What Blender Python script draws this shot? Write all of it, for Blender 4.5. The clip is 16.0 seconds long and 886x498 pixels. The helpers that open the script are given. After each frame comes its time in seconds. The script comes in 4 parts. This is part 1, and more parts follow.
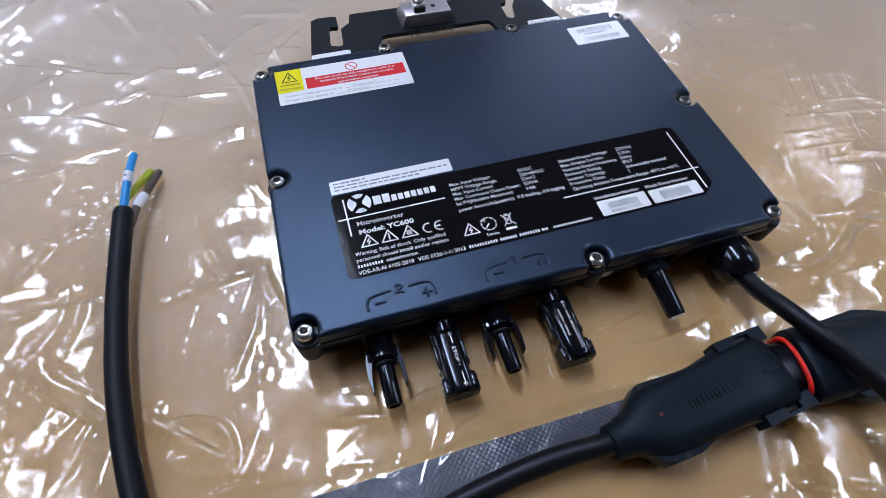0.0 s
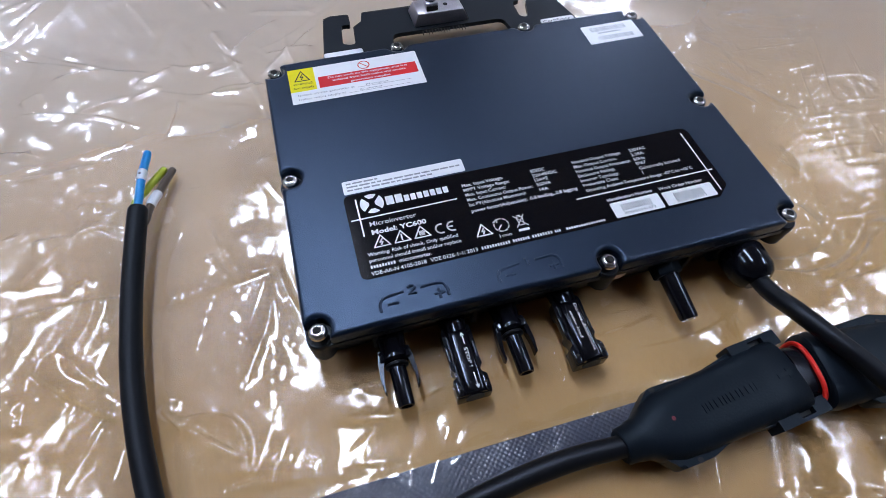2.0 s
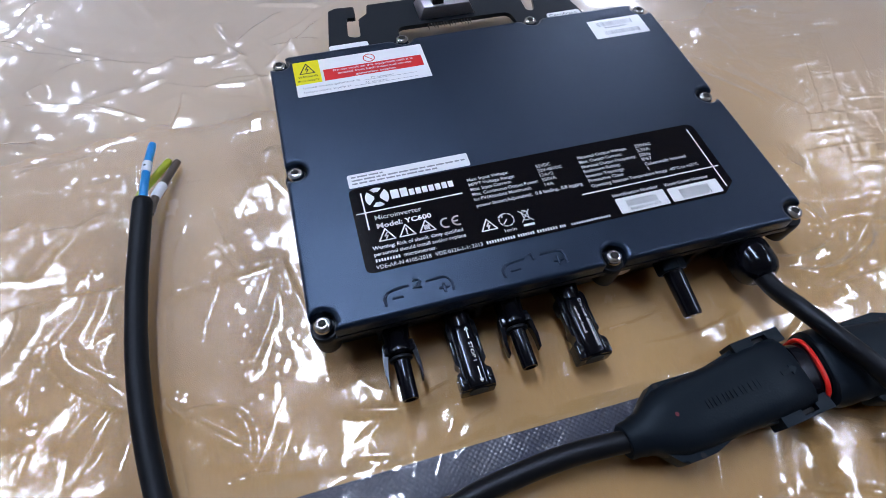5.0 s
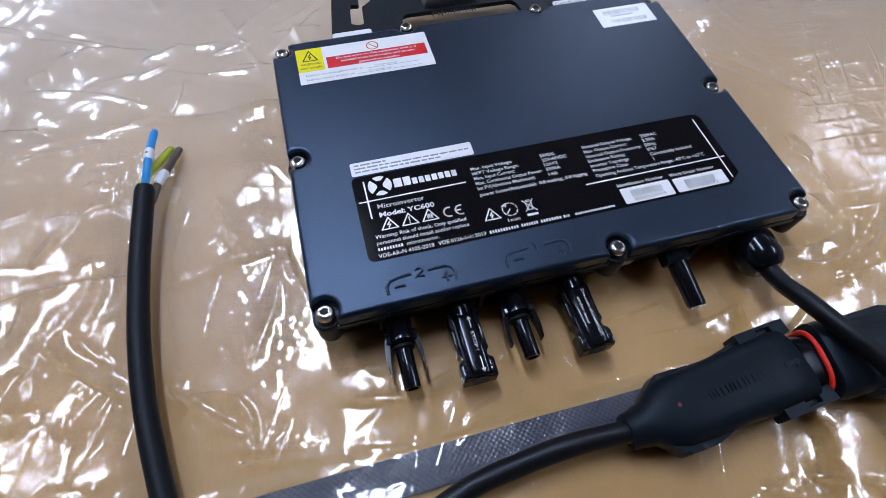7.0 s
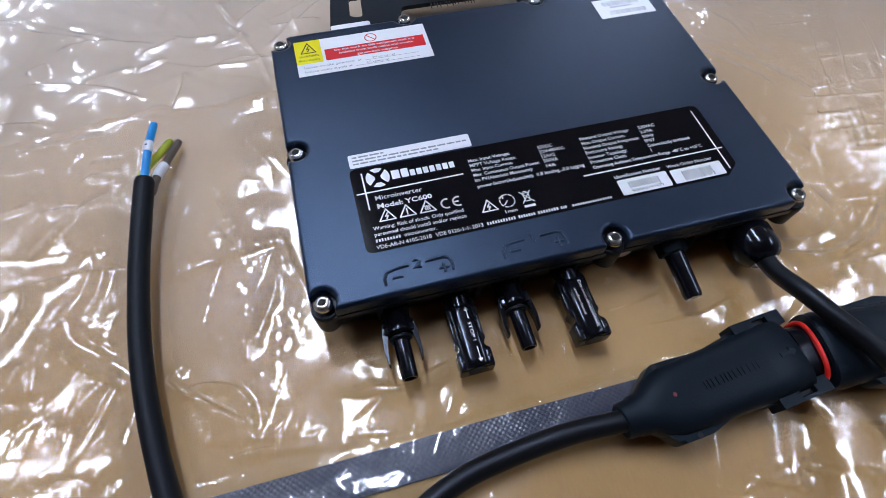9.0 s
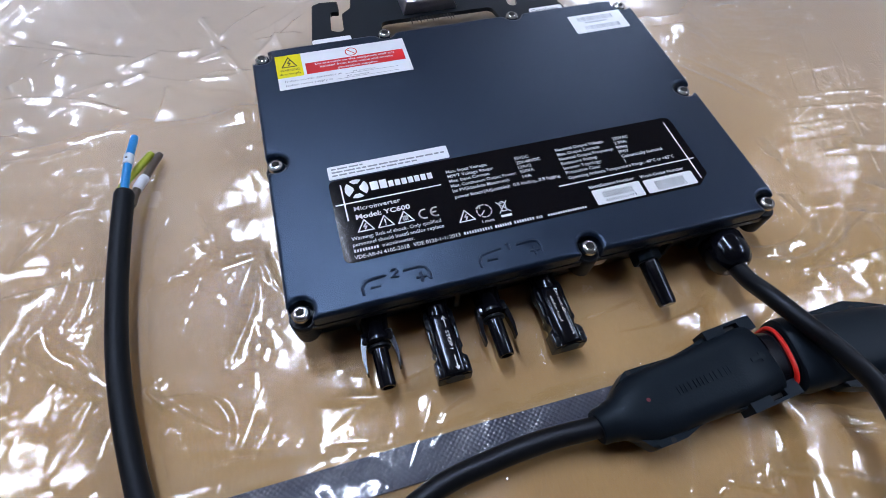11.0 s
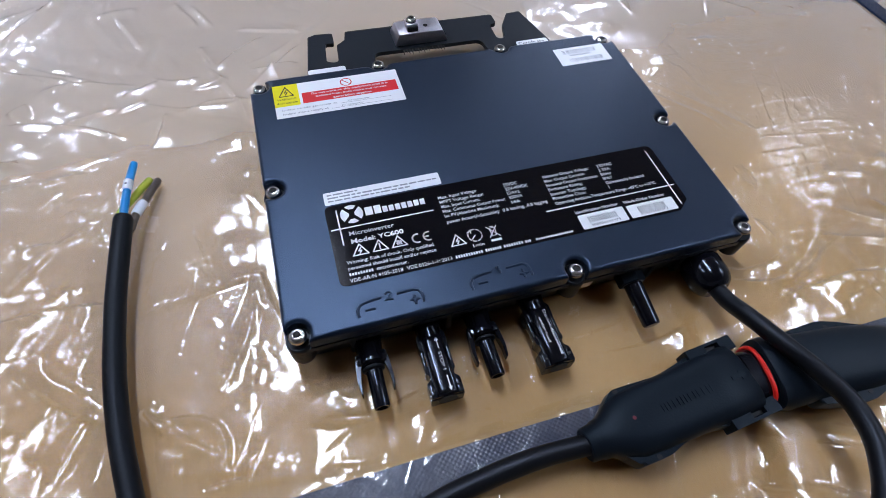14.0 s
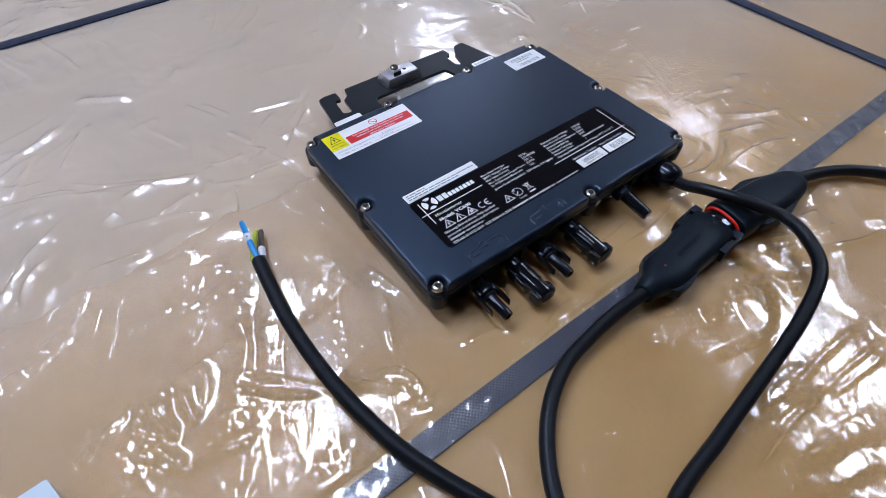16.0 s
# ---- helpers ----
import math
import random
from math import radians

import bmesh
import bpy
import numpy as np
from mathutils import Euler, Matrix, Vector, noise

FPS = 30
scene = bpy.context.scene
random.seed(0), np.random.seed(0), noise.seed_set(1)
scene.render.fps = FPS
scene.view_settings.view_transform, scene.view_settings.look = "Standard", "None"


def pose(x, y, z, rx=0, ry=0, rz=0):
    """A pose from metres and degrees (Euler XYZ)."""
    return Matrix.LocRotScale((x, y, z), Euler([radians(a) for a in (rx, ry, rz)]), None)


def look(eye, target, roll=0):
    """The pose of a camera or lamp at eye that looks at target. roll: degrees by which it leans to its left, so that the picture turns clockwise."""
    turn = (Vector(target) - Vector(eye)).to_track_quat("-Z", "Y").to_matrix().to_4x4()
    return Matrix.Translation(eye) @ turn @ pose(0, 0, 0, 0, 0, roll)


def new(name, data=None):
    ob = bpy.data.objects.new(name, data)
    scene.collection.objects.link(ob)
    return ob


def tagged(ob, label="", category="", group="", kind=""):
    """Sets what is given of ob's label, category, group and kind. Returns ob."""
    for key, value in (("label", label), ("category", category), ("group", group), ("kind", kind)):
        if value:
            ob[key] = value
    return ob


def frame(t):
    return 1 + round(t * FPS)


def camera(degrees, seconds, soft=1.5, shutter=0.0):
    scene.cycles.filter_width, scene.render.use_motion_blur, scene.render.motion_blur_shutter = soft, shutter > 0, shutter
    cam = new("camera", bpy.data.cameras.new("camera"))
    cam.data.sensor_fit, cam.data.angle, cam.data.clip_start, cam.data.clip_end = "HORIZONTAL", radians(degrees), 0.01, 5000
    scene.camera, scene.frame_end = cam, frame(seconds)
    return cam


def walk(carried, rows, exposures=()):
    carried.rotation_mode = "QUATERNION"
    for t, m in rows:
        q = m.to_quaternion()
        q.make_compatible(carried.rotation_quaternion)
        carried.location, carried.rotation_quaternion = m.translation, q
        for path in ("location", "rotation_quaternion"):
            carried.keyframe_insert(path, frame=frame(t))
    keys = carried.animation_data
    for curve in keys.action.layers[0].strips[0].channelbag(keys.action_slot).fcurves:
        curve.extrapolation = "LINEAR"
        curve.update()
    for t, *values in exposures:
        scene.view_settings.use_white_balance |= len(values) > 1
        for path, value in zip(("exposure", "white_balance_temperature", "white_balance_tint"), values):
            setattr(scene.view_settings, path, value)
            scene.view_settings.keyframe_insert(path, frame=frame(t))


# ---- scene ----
cam = camera(82.4, 16.0, soft=0.8)
PATH = [
    (0, (-0.09683, -0.19028, 0.24243), (0.08157, 0.318, -0.60008), 3.003),
    (0.5, (-0.09728, -0.187, 0.242), (0.06966, 0.32124, -0.60288), 2.133),
    (1, (-0.09899, -0.18762, 0.24372), (0.06862, 0.32084, -0.60089), 2.394),
    (1.5, (-0.10054, -0.18757, 0.24559), (0.06691, 0.32031, -0.59941), 2.441),
    (2, (-0.09927, -0.18729, 0.24384), (0.06575, 0.31729, -0.6036), 2.442),
    (2.5, (-0.09985, -0.18644, 0.24399), (0.06542, 0.31499, -0.60528), 2.705),
    (3, (-0.0997, -0.18619, 0.24402), (0.06312, 0.31435, -0.60624), 2.78),
    (3.5, (-0.09898, -0.1878, 0.24325), (0.06318, 0.31611, -0.60514), 2.582),
    (4, (-0.09962, -0.18752, 0.24384), (0.06365, 0.31245, -0.60667), 2.793),
    (6.5, (-0.10234, -0.18636, 0.24364), (0.05369, 0.30442, -0.61356), 2.846),
    (7, (-0.10167, -0.18746, 0.24189), (0.05192, 0.29731, -0.61915), 2.851),
    (7.5, (-0.09985, -0.18775, 0.24064), (0.04903, 0.29226, -0.6239), 2.506),
    (8, (-0.10003, -0.18669, 0.24112), (0.04714, 0.29016, -0.62546), 2.425),
    (8.5, (-0.09969, -0.18805, 0.23906), (0.04731, 0.29143, -0.62609), 2.407),
    (9, (-0.09998, -0.18988, 0.24231), (0.04725, 0.28652, -0.6245), 2.458),
    (11.5, (-0.09282, -0.19435, 0.24654), (0.08845, 0.31187, -0.5966), 4.152),
    (12, (-0.09192, -0.19457, 0.2486), (0.10207, 0.32541, -0.58325), 4.789),
    (12.5, (-0.09198, -0.19509, 0.24682), (0.10942, 0.32353, -0.58411), 5.432),
    (13, (-0.0919, -0.19489, 0.24688), (0.10883, 0.32383, -0.58417), 5.355),
    (13.5, (-0.09423, -0.19458, 0.24796), (0.10691, 0.32447, -0.58278), 5.312),
    (14, (-0.0974, -0.19709, 0.25318), (0.10166, 0.32157, -0.57831), 5.172),
    (14.5, (-0.08391, -0.22105, 0.26989), (0.09911, 0.30879, -0.55822), 4.528),
    (14.8, (-0.08878, -0.24207, 0.27418), (0.09412, 0.29152, -0.55155), 4.285),
    (15, (-0.10978, -0.25417, 0.28401), (0.0714, 0.27533, -0.54473), 3.645),
    (15.2, (-0.13204, -0.26367, 0.29007), (0.04675, 0.27125, -0.5357), 0.903),
    (15.5, (-0.17187, -0.26036, 0.29972), (0.08526, 0.27342, -0.50587), 1.237),
    (15.6, (-0.18562, -0.25986, 0.30334), (0.0957, 0.27763, -0.49162), 0.162),
    (16, (-0.23001, -0.24186, 0.30787), (0.13201, 0.26058, -0.4773), -0.951),
]
walk(cam, [(t, look(eye, target, roll)) for t, eye, target, roll in PATH])

# ---- light: office ceiling panels ----
ZT = 0.034          # top of the lid
H = 2.55            # height of the ceiling
# centre and half sizes of each fitting
PANELS = [(-0.29, 1.00, 0.09, 0.80), (2.45, -0.40, 0.08, 0.70), (2.45, 3.30, 0.09, 0.50),
          # the last two are unseen, added to give the film glints and light
          (-2.10, 1.20, 0.07, 0.55), (-1.95, 3.40, 0.05, 0.50), (3.45, 1.55, 0.04, 0.30)]
PANEL_GLOW = 51.0

world = bpy.data.worlds.new("room_air")
world.use_nodes = True
world.node_tree.nodes["Background"].inputs[0].default_value = (0.5, 0.55, 0.65, 1)
world.node_tree.nodes["Background"].inputs[1].default_value = 0.05
scene.world = world


# ---- materials ----
def material(name, colour, rough=0.5, metal=0.0, vary=0.0, grain=0.0, bump=0.0, bump_size=600.0, coat=0.0, spec=0.5, vary_size=40.0, sheen=(1, 1, 1)):
    """A principled surface with two scales of colour variation and a fine relief."""
    m = bpy.data.materials.new(name)
    m.use_nodes = True
    nt = m.node_tree
    b = nt.nodes["Principled BSDF"]
    b.inputs["Base Color"].default_value = (*colour, 1)
    b.inputs["Roughness"].default_value = rough
    b.inputs["Metallic"].default_value = metal
    b.inputs["Specular IOR Level"].default_value = spec
    b.inputs["Coat Weight"].default_value = coat
    b.inputs["Specular Tint"].default_value = (*sheen, 1)
    b.inputs["Coat Roughness"].default_value = 0.08
    tc = nt.nodes.new("ShaderNodeTexCoord")
    if vary or grain:
        n1 = nt.nodes.new("ShaderNodeTexNoise")
        n1.inputs["Scale"].default_value, n1.inputs["Detail"].default_value = vary_size, 6
        n2 = nt.nodes.new("ShaderNodeTexNoise")
        n2.inputs["Scale"].default_value, n2.inputs["Detail"].default_value = 900, 3
        for n in (n1, n2):
            nt.links.new(tc.outputs["Object"], n.inputs["Vector"])
        mix = nt.nodes.new("ShaderNodeMath")
        mix.operation = "MULTIPLY_ADD"
        mix.inputs[1].default_value = 2 * vary
        mix.inputs[2].default_value = 1 - vary - grain
        nt.links.new(n1.outputs["Fac"], mix.inputs[0])
        mix2 = nt.nodes.new("ShaderNodeMath")
        mix2.operation = "MULTIPLY_ADD"
        mix2.inputs[1].default_value = 2 * grain
        nt.links.new(n2.outputs["Fac"], mix2.inputs[0])
        nt.links.new(mix.outputs[0], mix2.inputs[2])
        hsv = nt.nodes.new("ShaderNodeHueSaturation")
        hsv.inputs["Color"].default_value = (*colour, 1)
        nt.links.new(mix2.outputs[0], hsv.inputs["Value"])
        nt.links.new(hsv.outputs[0], b.inputs["Base Color"])
        r = nt.nodes.new("ShaderNodeMath")
        r.operation = "MULTIPLY_ADD"
        r.inputs[1].default_value = 0.6 * vary * rough
        r.inputs[2].default_value = rough * (1 - 0.3 * vary)
        nt.links.new(n1.outputs["Fac"], r.inputs[0])
        nt.links.new(r.outputs[0], b.inputs["Roughness"])
    if bump:
        n3 = nt.nodes.new("ShaderNodeTexNoise")
        n3.inputs["Scale"].default_value, n3.inputs["Detail"].default_value = bump_size, 3
        nt.links.new(tc.outputs["Object"], n3.inputs["Vector"])
        bp = nt.nodes.new("ShaderNodeBump")
        bp.inputs["Strength"].default_value = 1.0
        bp.inputs["Distance"].default_value = bump
        nt.links.new(n3.outputs["Fac"], bp.inputs["Height"])
        nt.links.new(bp.outputs[0], b.inputs["Normal"])
    return m


COATED = material("powder_coated_metal", (0.004, 0.008, 0.018), 0.28, vary=0.15, bump=0.00013, bump_size=2400, spec=0.78, sheen=(0.47, 0.68, 1.0))
CAST = material("black_cast_tray", (0.006, 0.007, 0.009), 0.45, vary=0.25, bump=0.00012, bump_size=700, spec=0.35, sheen=(0.78, 0.88, 1.0))
BRACKET = material("black_bracket_paint", (0.006, 0.008, 0.011), 0.45, vary=0.2, bump=0.00004, bump_size=900, spec=0.3, sheen=(0.78, 0.88, 1.0))
GLOSSY = material("black_glossy_plastic", (0.004, 0.004, 0.006), 0.15, vary=0.2, bump=0.00002, bump_size=300, sheen=(0.78, 0.88, 1.0))
PLASTIC = material("black_satin_plastic", (0.006, 0.009, 0.013), 0.44, vary=0.2, bump=0.00006, bump_size=900, spec=0.17, sheen=(0.68, 0.86, 1.0))
RUBBER = material("black_rubber", (0.005, 0.005, 0.006), 0.5, vary=0.25, bump=0.00004, bump_size=500, spec=0.22, sheen=(0.78, 0.88, 1.0))
CABLE = material("black_cable_sheath", (0.005, 0.005, 0.006), 0.42, vary=0.25, bump=0.00004, bump_size=260, spec=0.28, sheen=(0.78, 0.88, 1.0))
STEEL = material("stainless_steel", (0.62, 0.60, 0.58), 0.22, 1.0, vary=0.2, grain=0.1)
ZINC = material("zinc_clamp", (0.66, 0.63, 0.66), 0.36, 1.0, vary=0.25, grain=0.15, bump=0.00003, bump_size=500)
# near-black for dark parts; flat pieces of it paint the shade in holes
DARK = material("dark_part_and_shade", (0.006, 0.006, 0.006), 0.7, vary=0.2)
LABEL_INK = material("black_label_film", (0.004, 0.004, 0.006), 0.08, vary=0.2, bump=0.00003, bump_size=420, spec=0.5)
WHITE_INK = material("white_print", (0.80, 0.80, 0.82), 0.35)
PAPER = material("white_sticker_paper", (0.88, 0.88, 0.88), 0.30, vary=0.04, bump=0.00001, bump_size=300)
YELLOW = material("yellow_print", (0.85, 0.74, 0.0), 0.32, vary=0.03)
RED_INK = material("red_print", (0.70, 0.015, 0.02), 0.32, vary=0.04)
BLACK_INK = material("black_print", (0.02, 0.02, 0.02), 0.4)
GREY_INK = material("grey_print", (0.30, 0.30, 0.32), 0.45)
RED_SEAL = material("red_seal_rubber", (0.75, 0.02, 0.012), 0.35, vary=0.1)
BLUE_CORE = material("blue_core_insulation", (0.01, 0.26, 0.62), 0.32, vary=0.1)
BROWN_CORE = material("brown_core_insulation", (0.10, 0.075, 0.058), 0.36, vary=0.15)
GREEN_CORE = material("green_yellow_insulation", (0.45, 0.50, 0.04), 0.34, vary=0.1)
SLEEVE = material("white_marker_sleeve", (0.78, 0.80, 0.83), 0.35, vary=0.05)
CARD = material("pale_blue_card", (0.62, 0.72, 0.78), 0.6, vary=0.06, grain=0.04)
PLASTER = material("painted_wall", (0.38, 0.39, 0.40), 0.7, vary=0.06, vary_size=3, bump=0.0005, bump_size=90)
CEILING = material("ceiling_board", (0.22, 0.23, 0.25), 0.8, vary=0.05, vary_size=3, bump=0.0006, bump_size=80)
PANEL_FRAME = material("white_panel_frame", (0.78, 0.78, 0.78), 0.4, vary=0.03)

GLOW = bpy.data.materials.new("lit_diffuser")
GLOW.use_nodes = True
GLOW.node_tree.nodes["Principled BSDF"].inputs["Emission Color"].default_value = (0.81, 0.92, 1.21, 1)
GLOW.node_tree.nodes["Principled BSDF"].inputs["Emission Strength"].default_value = PANEL_GLOW


def kraft_paper():
    """Tan packing board: fibres, soft cloudiness, faint corrugation."""
    m = material("kraft_board", (0.50, 0.32, 0.155), 0.75)
    nt = m.node_tree
    b = nt.nodes["Principled BSDF"]
    tc = nt.nodes["Texture Coordinate"]
    cloud = nt.nodes.new("ShaderNodeTexNoise")
    cloud.inputs["Scale"].default_value, cloud.inputs["Detail"].default_value = 7, 5
    fibre_map = nt.nodes.new("ShaderNodeMapping")
    fibre_map.inputs["Scale"].default_value = (900, 160, 1)
    fibre = nt.nodes.new("ShaderNodeTexNoise")
    fibre.inputs["Scale"].default_value, fibre.inputs["Detail"].default_value = 1, 4
    nt.links.new(tc.outputs["Object"], cloud.inputs["Vector"])
    nt.links.new(tc.outputs["Object"], fibre_map.inputs["Vector"])
    nt.links.new(fibre_map.outputs[0], fibre.inputs["Vector"])
    ramp = nt.nodes.new("ShaderNodeValToRGB")
    ramp.color_ramp.elements[0].position, ramp.color_ramp.elements[0].color = 0.3, (0.370, 0.216, 0.066, 1)
    ramp.color_ramp.elements[1].position, ramp.color_ramp.elements[1].color = 0.7, (0.470, 0.290, 0.098, 1)
    nt.links.new(cloud.outputs["Fac"], ramp.inputs["Fac"])
    val = nt.nodes.new("ShaderNodeMath")
    val.operation = "MULTIPLY_ADD"
    val.inputs[1].default_value, val.inputs[2].default_value = 0.24, 0.88
    nt.links.new(fibre.outputs["Fac"], val.inputs[0])
    hsv = nt.nodes.new("ShaderNodeHueSaturation")
    nt.links.new(ramp.outputs[0], hsv.inputs["Color"])
    nt.links.new(val.outputs[0], hsv.inputs["Value"])
    nt.links.new(hsv.outputs[0], b.inputs["Base Color"])
    return m


def clear_film():
    """Thin crinkled polythene: see-through, glossy, slightly cloudy in patches, with reflected haze painted in."""
    m = bpy.data.materials.new("clear_polythene")
    m.use_nodes = True
    nt = m.node_tree
    nt.nodes.remove(nt.nodes["Principled BSDF"])
    out = nt.nodes["Material Output"]
    tc = nt.nodes.new("ShaderNodeTexCoord")
    clear = nt.nodes.new("ShaderNodeBsdfTransparent")
    clear.inputs[0].default_value = (0.97, 0.97, 0.97, 1)
    gloss = nt.nodes.new("ShaderNodeBsdfAnisotropic")
    gloss.inputs["Color"].default_value = (1, 1, 1, 1)
    gloss.inputs["Roughness"].default_value = 0.115
    broad = nt.nodes.new("ShaderNodeBsdfAnisotropic")
    broad.inputs["Color"].default_value = (1, 1, 1, 1)
    broad.inputs["Roughness"].default_value = 0.38
    both = nt.nodes.new("ShaderNodeMixShader")
    both.inputs[0].default_value = 0.20
    nt.links.new(gloss.outputs[0], both.inputs[1])
    nt.links.new(broad.outputs[0], both.inputs[2])
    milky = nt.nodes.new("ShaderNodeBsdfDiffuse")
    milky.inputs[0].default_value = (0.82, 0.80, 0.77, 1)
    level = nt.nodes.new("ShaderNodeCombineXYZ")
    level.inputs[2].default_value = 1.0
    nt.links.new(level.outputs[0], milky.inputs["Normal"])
    cloud = nt.nodes.new("ShaderNodeTexNoise")
    cloud.inputs["Scale"].default_value, cloud.inputs["Detail"].default_value = 6, 5
    nt.links.new(tc.outputs["Object"], cloud.inputs["Vector"])
    haze = nt.nodes.new("ShaderNodeMapRange")
    haze.inputs["From Min"].default_value, haze.inputs["From Max"].default_value = 0.3, 0.75
    haze.inputs["To Min"].default_value, haze.inputs["To Max"].default_value = 0.0, 0.06
    nt.links.new(cloud.outputs["Fac"], haze.inputs["Value"])
    veil = nt.nodes.new("ShaderNodeMixShader")
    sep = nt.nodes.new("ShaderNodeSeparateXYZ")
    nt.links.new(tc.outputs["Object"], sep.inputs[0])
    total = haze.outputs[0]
    # ceiling reflection painted as pale haze, growing towards the back and the left
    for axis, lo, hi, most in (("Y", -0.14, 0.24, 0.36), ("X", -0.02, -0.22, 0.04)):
        sheen_haze = nt.nodes.new("ShaderNodeMapRange")
        sheen_haze.interpolation_type = "SMOOTHSTEP"
        sheen_haze.inputs["From Min"].default_value, sheen_haze.inputs["From Max"].default_value = lo, hi
        sheen_haze.inputs["To Min"].default_value, sheen_haze.inputs["To Max"].default_value = 0.0, most
        nt.links.new(sep.outputs[axis], sheen_haze.inputs["Value"])
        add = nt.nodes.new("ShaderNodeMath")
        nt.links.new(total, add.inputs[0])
        nt.links.new(sheen_haze.outputs[0], add.inputs[1])
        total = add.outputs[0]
    # a lamp's broad reflection on the film, painted as a ragged pale patch
    spot = nt.nodes.new("ShaderNodeVectorMath")
    spot.operation = "DISTANCE"
    spot.inputs[1].default_value = (-0.098, 0.005, 0.001)
    bent = nt.nodes.new("ShaderNodeVectorMath")
    bent.operation = "MULTIPLY_ADD"
    bent.inputs[1].default_value = (0.12, 0.12, 0.0)
    bent_by = nt.nodes.new("ShaderNodeTexNoise")
    bent_by.inputs["Scale"].default_value, bent_by.inputs["Detail"].default_value = 11, 2
    nt.links.new(tc.outputs["Object"], bent_by.inputs["Vector"])
    nt.links.new(bent_by.outputs["Color"], bent.inputs[0])
    nt.links.new(tc.outputs["Object"], bent.inputs[2])
    nt.links.new(bent.outputs[0], spot.inputs[0])
    sheen_patch = nt.nodes.new("ShaderNodeMapRange")
    sheen_patch.interpolation_type = "SMOOTHSTEP"
    sheen_patch.inputs["From Min"].default_value, sheen_patch.inputs["From Max"].default_value = 0.085, 0.0
    sheen_patch.inputs["To Max"].default_value = 0.10
    nt.links.new(spot.outputs["Value"], sheen_patch.inputs["Value"])
    add = nt.nodes.new("ShaderNodeMath")
    nt.links.new(total, add.inputs[0])
    nt.links.new(sheen_patch.outputs[0], add.inputs[1])
    total = add.outputs[0]
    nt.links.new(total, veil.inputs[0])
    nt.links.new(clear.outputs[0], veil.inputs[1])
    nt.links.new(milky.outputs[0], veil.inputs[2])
    crinkle = nt.nodes.new("ShaderNodeTexNoise")
    crinkle.inputs["Scale"].default_value, crinkle.inputs["Detail"].default_value = 70, 3
    nt.links.new(tc.outputs["Object"], crinkle.inputs["Vector"])
    bump = nt.nodes.new("ShaderNodeBump")
    bump.inputs["Strength"].default_value, bump.inputs["Distance"].default_value = 1.0, 0.00006
    nt.links.new(crinkle.outputs["Fac"], bump.inputs["Height"])
    smooth_back = nt.nodes.new("ShaderNodeMapRange")
    smooth_back.interpolation_type = "SMOOTHSTEP"
    smooth_back.inputs["From Min"].default_value, smooth_back.inputs["From Max"].default_value = 0.08, 0.26
    smooth_back.inputs["To Min"].default_value, smooth_back.inputs["To Max"].default_value = 1.0, 0.35
    nt.links.new(sep.outputs["Y"], smooth_back.inputs["Value"])
    # long thin creases: where stretched noise crosses its middle, in patches
    for k, (turn, stretch, size, width, rise, lo) in enumerate(((-5, 9, 40, 0.050, 0.00016, 0.52), (66, 8, 46, 0.050, 0.00014, 0.54), (25, 2, 110, 0.07, 0.00010, 0.60))):
        at = nt.nodes.new("ShaderNodeMapping")
        at.vector_type = "TEXTURE"
        at.inputs["Location"].default_value = (0.37 * k, 0.21 * k, 0)
        at.inputs["Rotation"].default_value = (0, 0, radians(turn))
        at.inputs["Scale"].default_value = (stretch, 1, 1)
        nt.links.new(tc.outputs["Object"], at.inputs["Vector"])
        line = nt.nodes.new("ShaderNodeTexNoise")
        line.inputs["Scale"].default_value, line.inputs["Detail"].default_value, line.inputs["Distortion"].default_value = size, 1, 0.25
        nt.links.new(at.outputs[0], line.inputs["Vector"])
        off = nt.nodes.new("ShaderNodeMath")
        off.operation = "SUBTRACT"
        off.inputs[1].default_value = 0.5
        nt.links.new(line.outputs["Fac"], off.inputs[0])
        near = nt.nodes.new("ShaderNodeMath")
        near.operation = "ABSOLUTE"
        nt.links.new(off.outputs[0], near.inputs[0])
        ridge = nt.nodes.new("ShaderNodeMapRange")
        ridge.interpolation_type = "SMOOTHSTEP"
        ridge.inputs["From Max"].default_value = width
        ridge.inputs["To Min"].default_value, ridge.inputs["To Max"].default_value = 1.0, 0.0
        nt.links.new(near.outputs[0], ridge.inputs["Value"])
        shift = nt.nodes.new("ShaderNodeMapping")
        shift.inputs["Location"].default_value = (1.7 * k, 2.3 * k, 0.9 * k)
        nt.links.new(tc.outputs["Object"], shift.inputs["Vector"])
        patch = nt.nodes.new("ShaderNodeTexNoise")
        patch.inputs["Scale"].default_value, patch.inputs["Detail"].default_value = 13, 2
        nt.links.new(shift.outputs[0], patch.inputs["Vector"])
        where = nt.nodes.new("ShaderNodeMapRange")
        where.inputs["From Min"].default_value, where.inputs["From Max"].default_value = lo - 0.10, lo + 0.06
        nt.links.new(patch.outputs["Fac"], where.inputs["Value"])
        patchy = nt.nodes.new("ShaderNodeMath")
        patchy.operation = "MULTIPLY"
        nt.links.new(ridge.outputs[0], patchy.inputs[0])
        nt.links.new(where.outputs[0], patchy.inputs[1])
        taut = nt.nodes.new("ShaderNodeMath")
        taut.operation = "MULTIPLY"
        nt.links.new(patchy.outputs[0], taut.inputs[0])
        nt.links.new(smooth_back.outputs[0], taut.inputs[1])
        patchy = taut
        nxt = nt.nodes.new("ShaderNodeBump")
        nxt.inputs["Strength"].default_value, nxt.inputs["Distance"].default_value = 1.0, rise
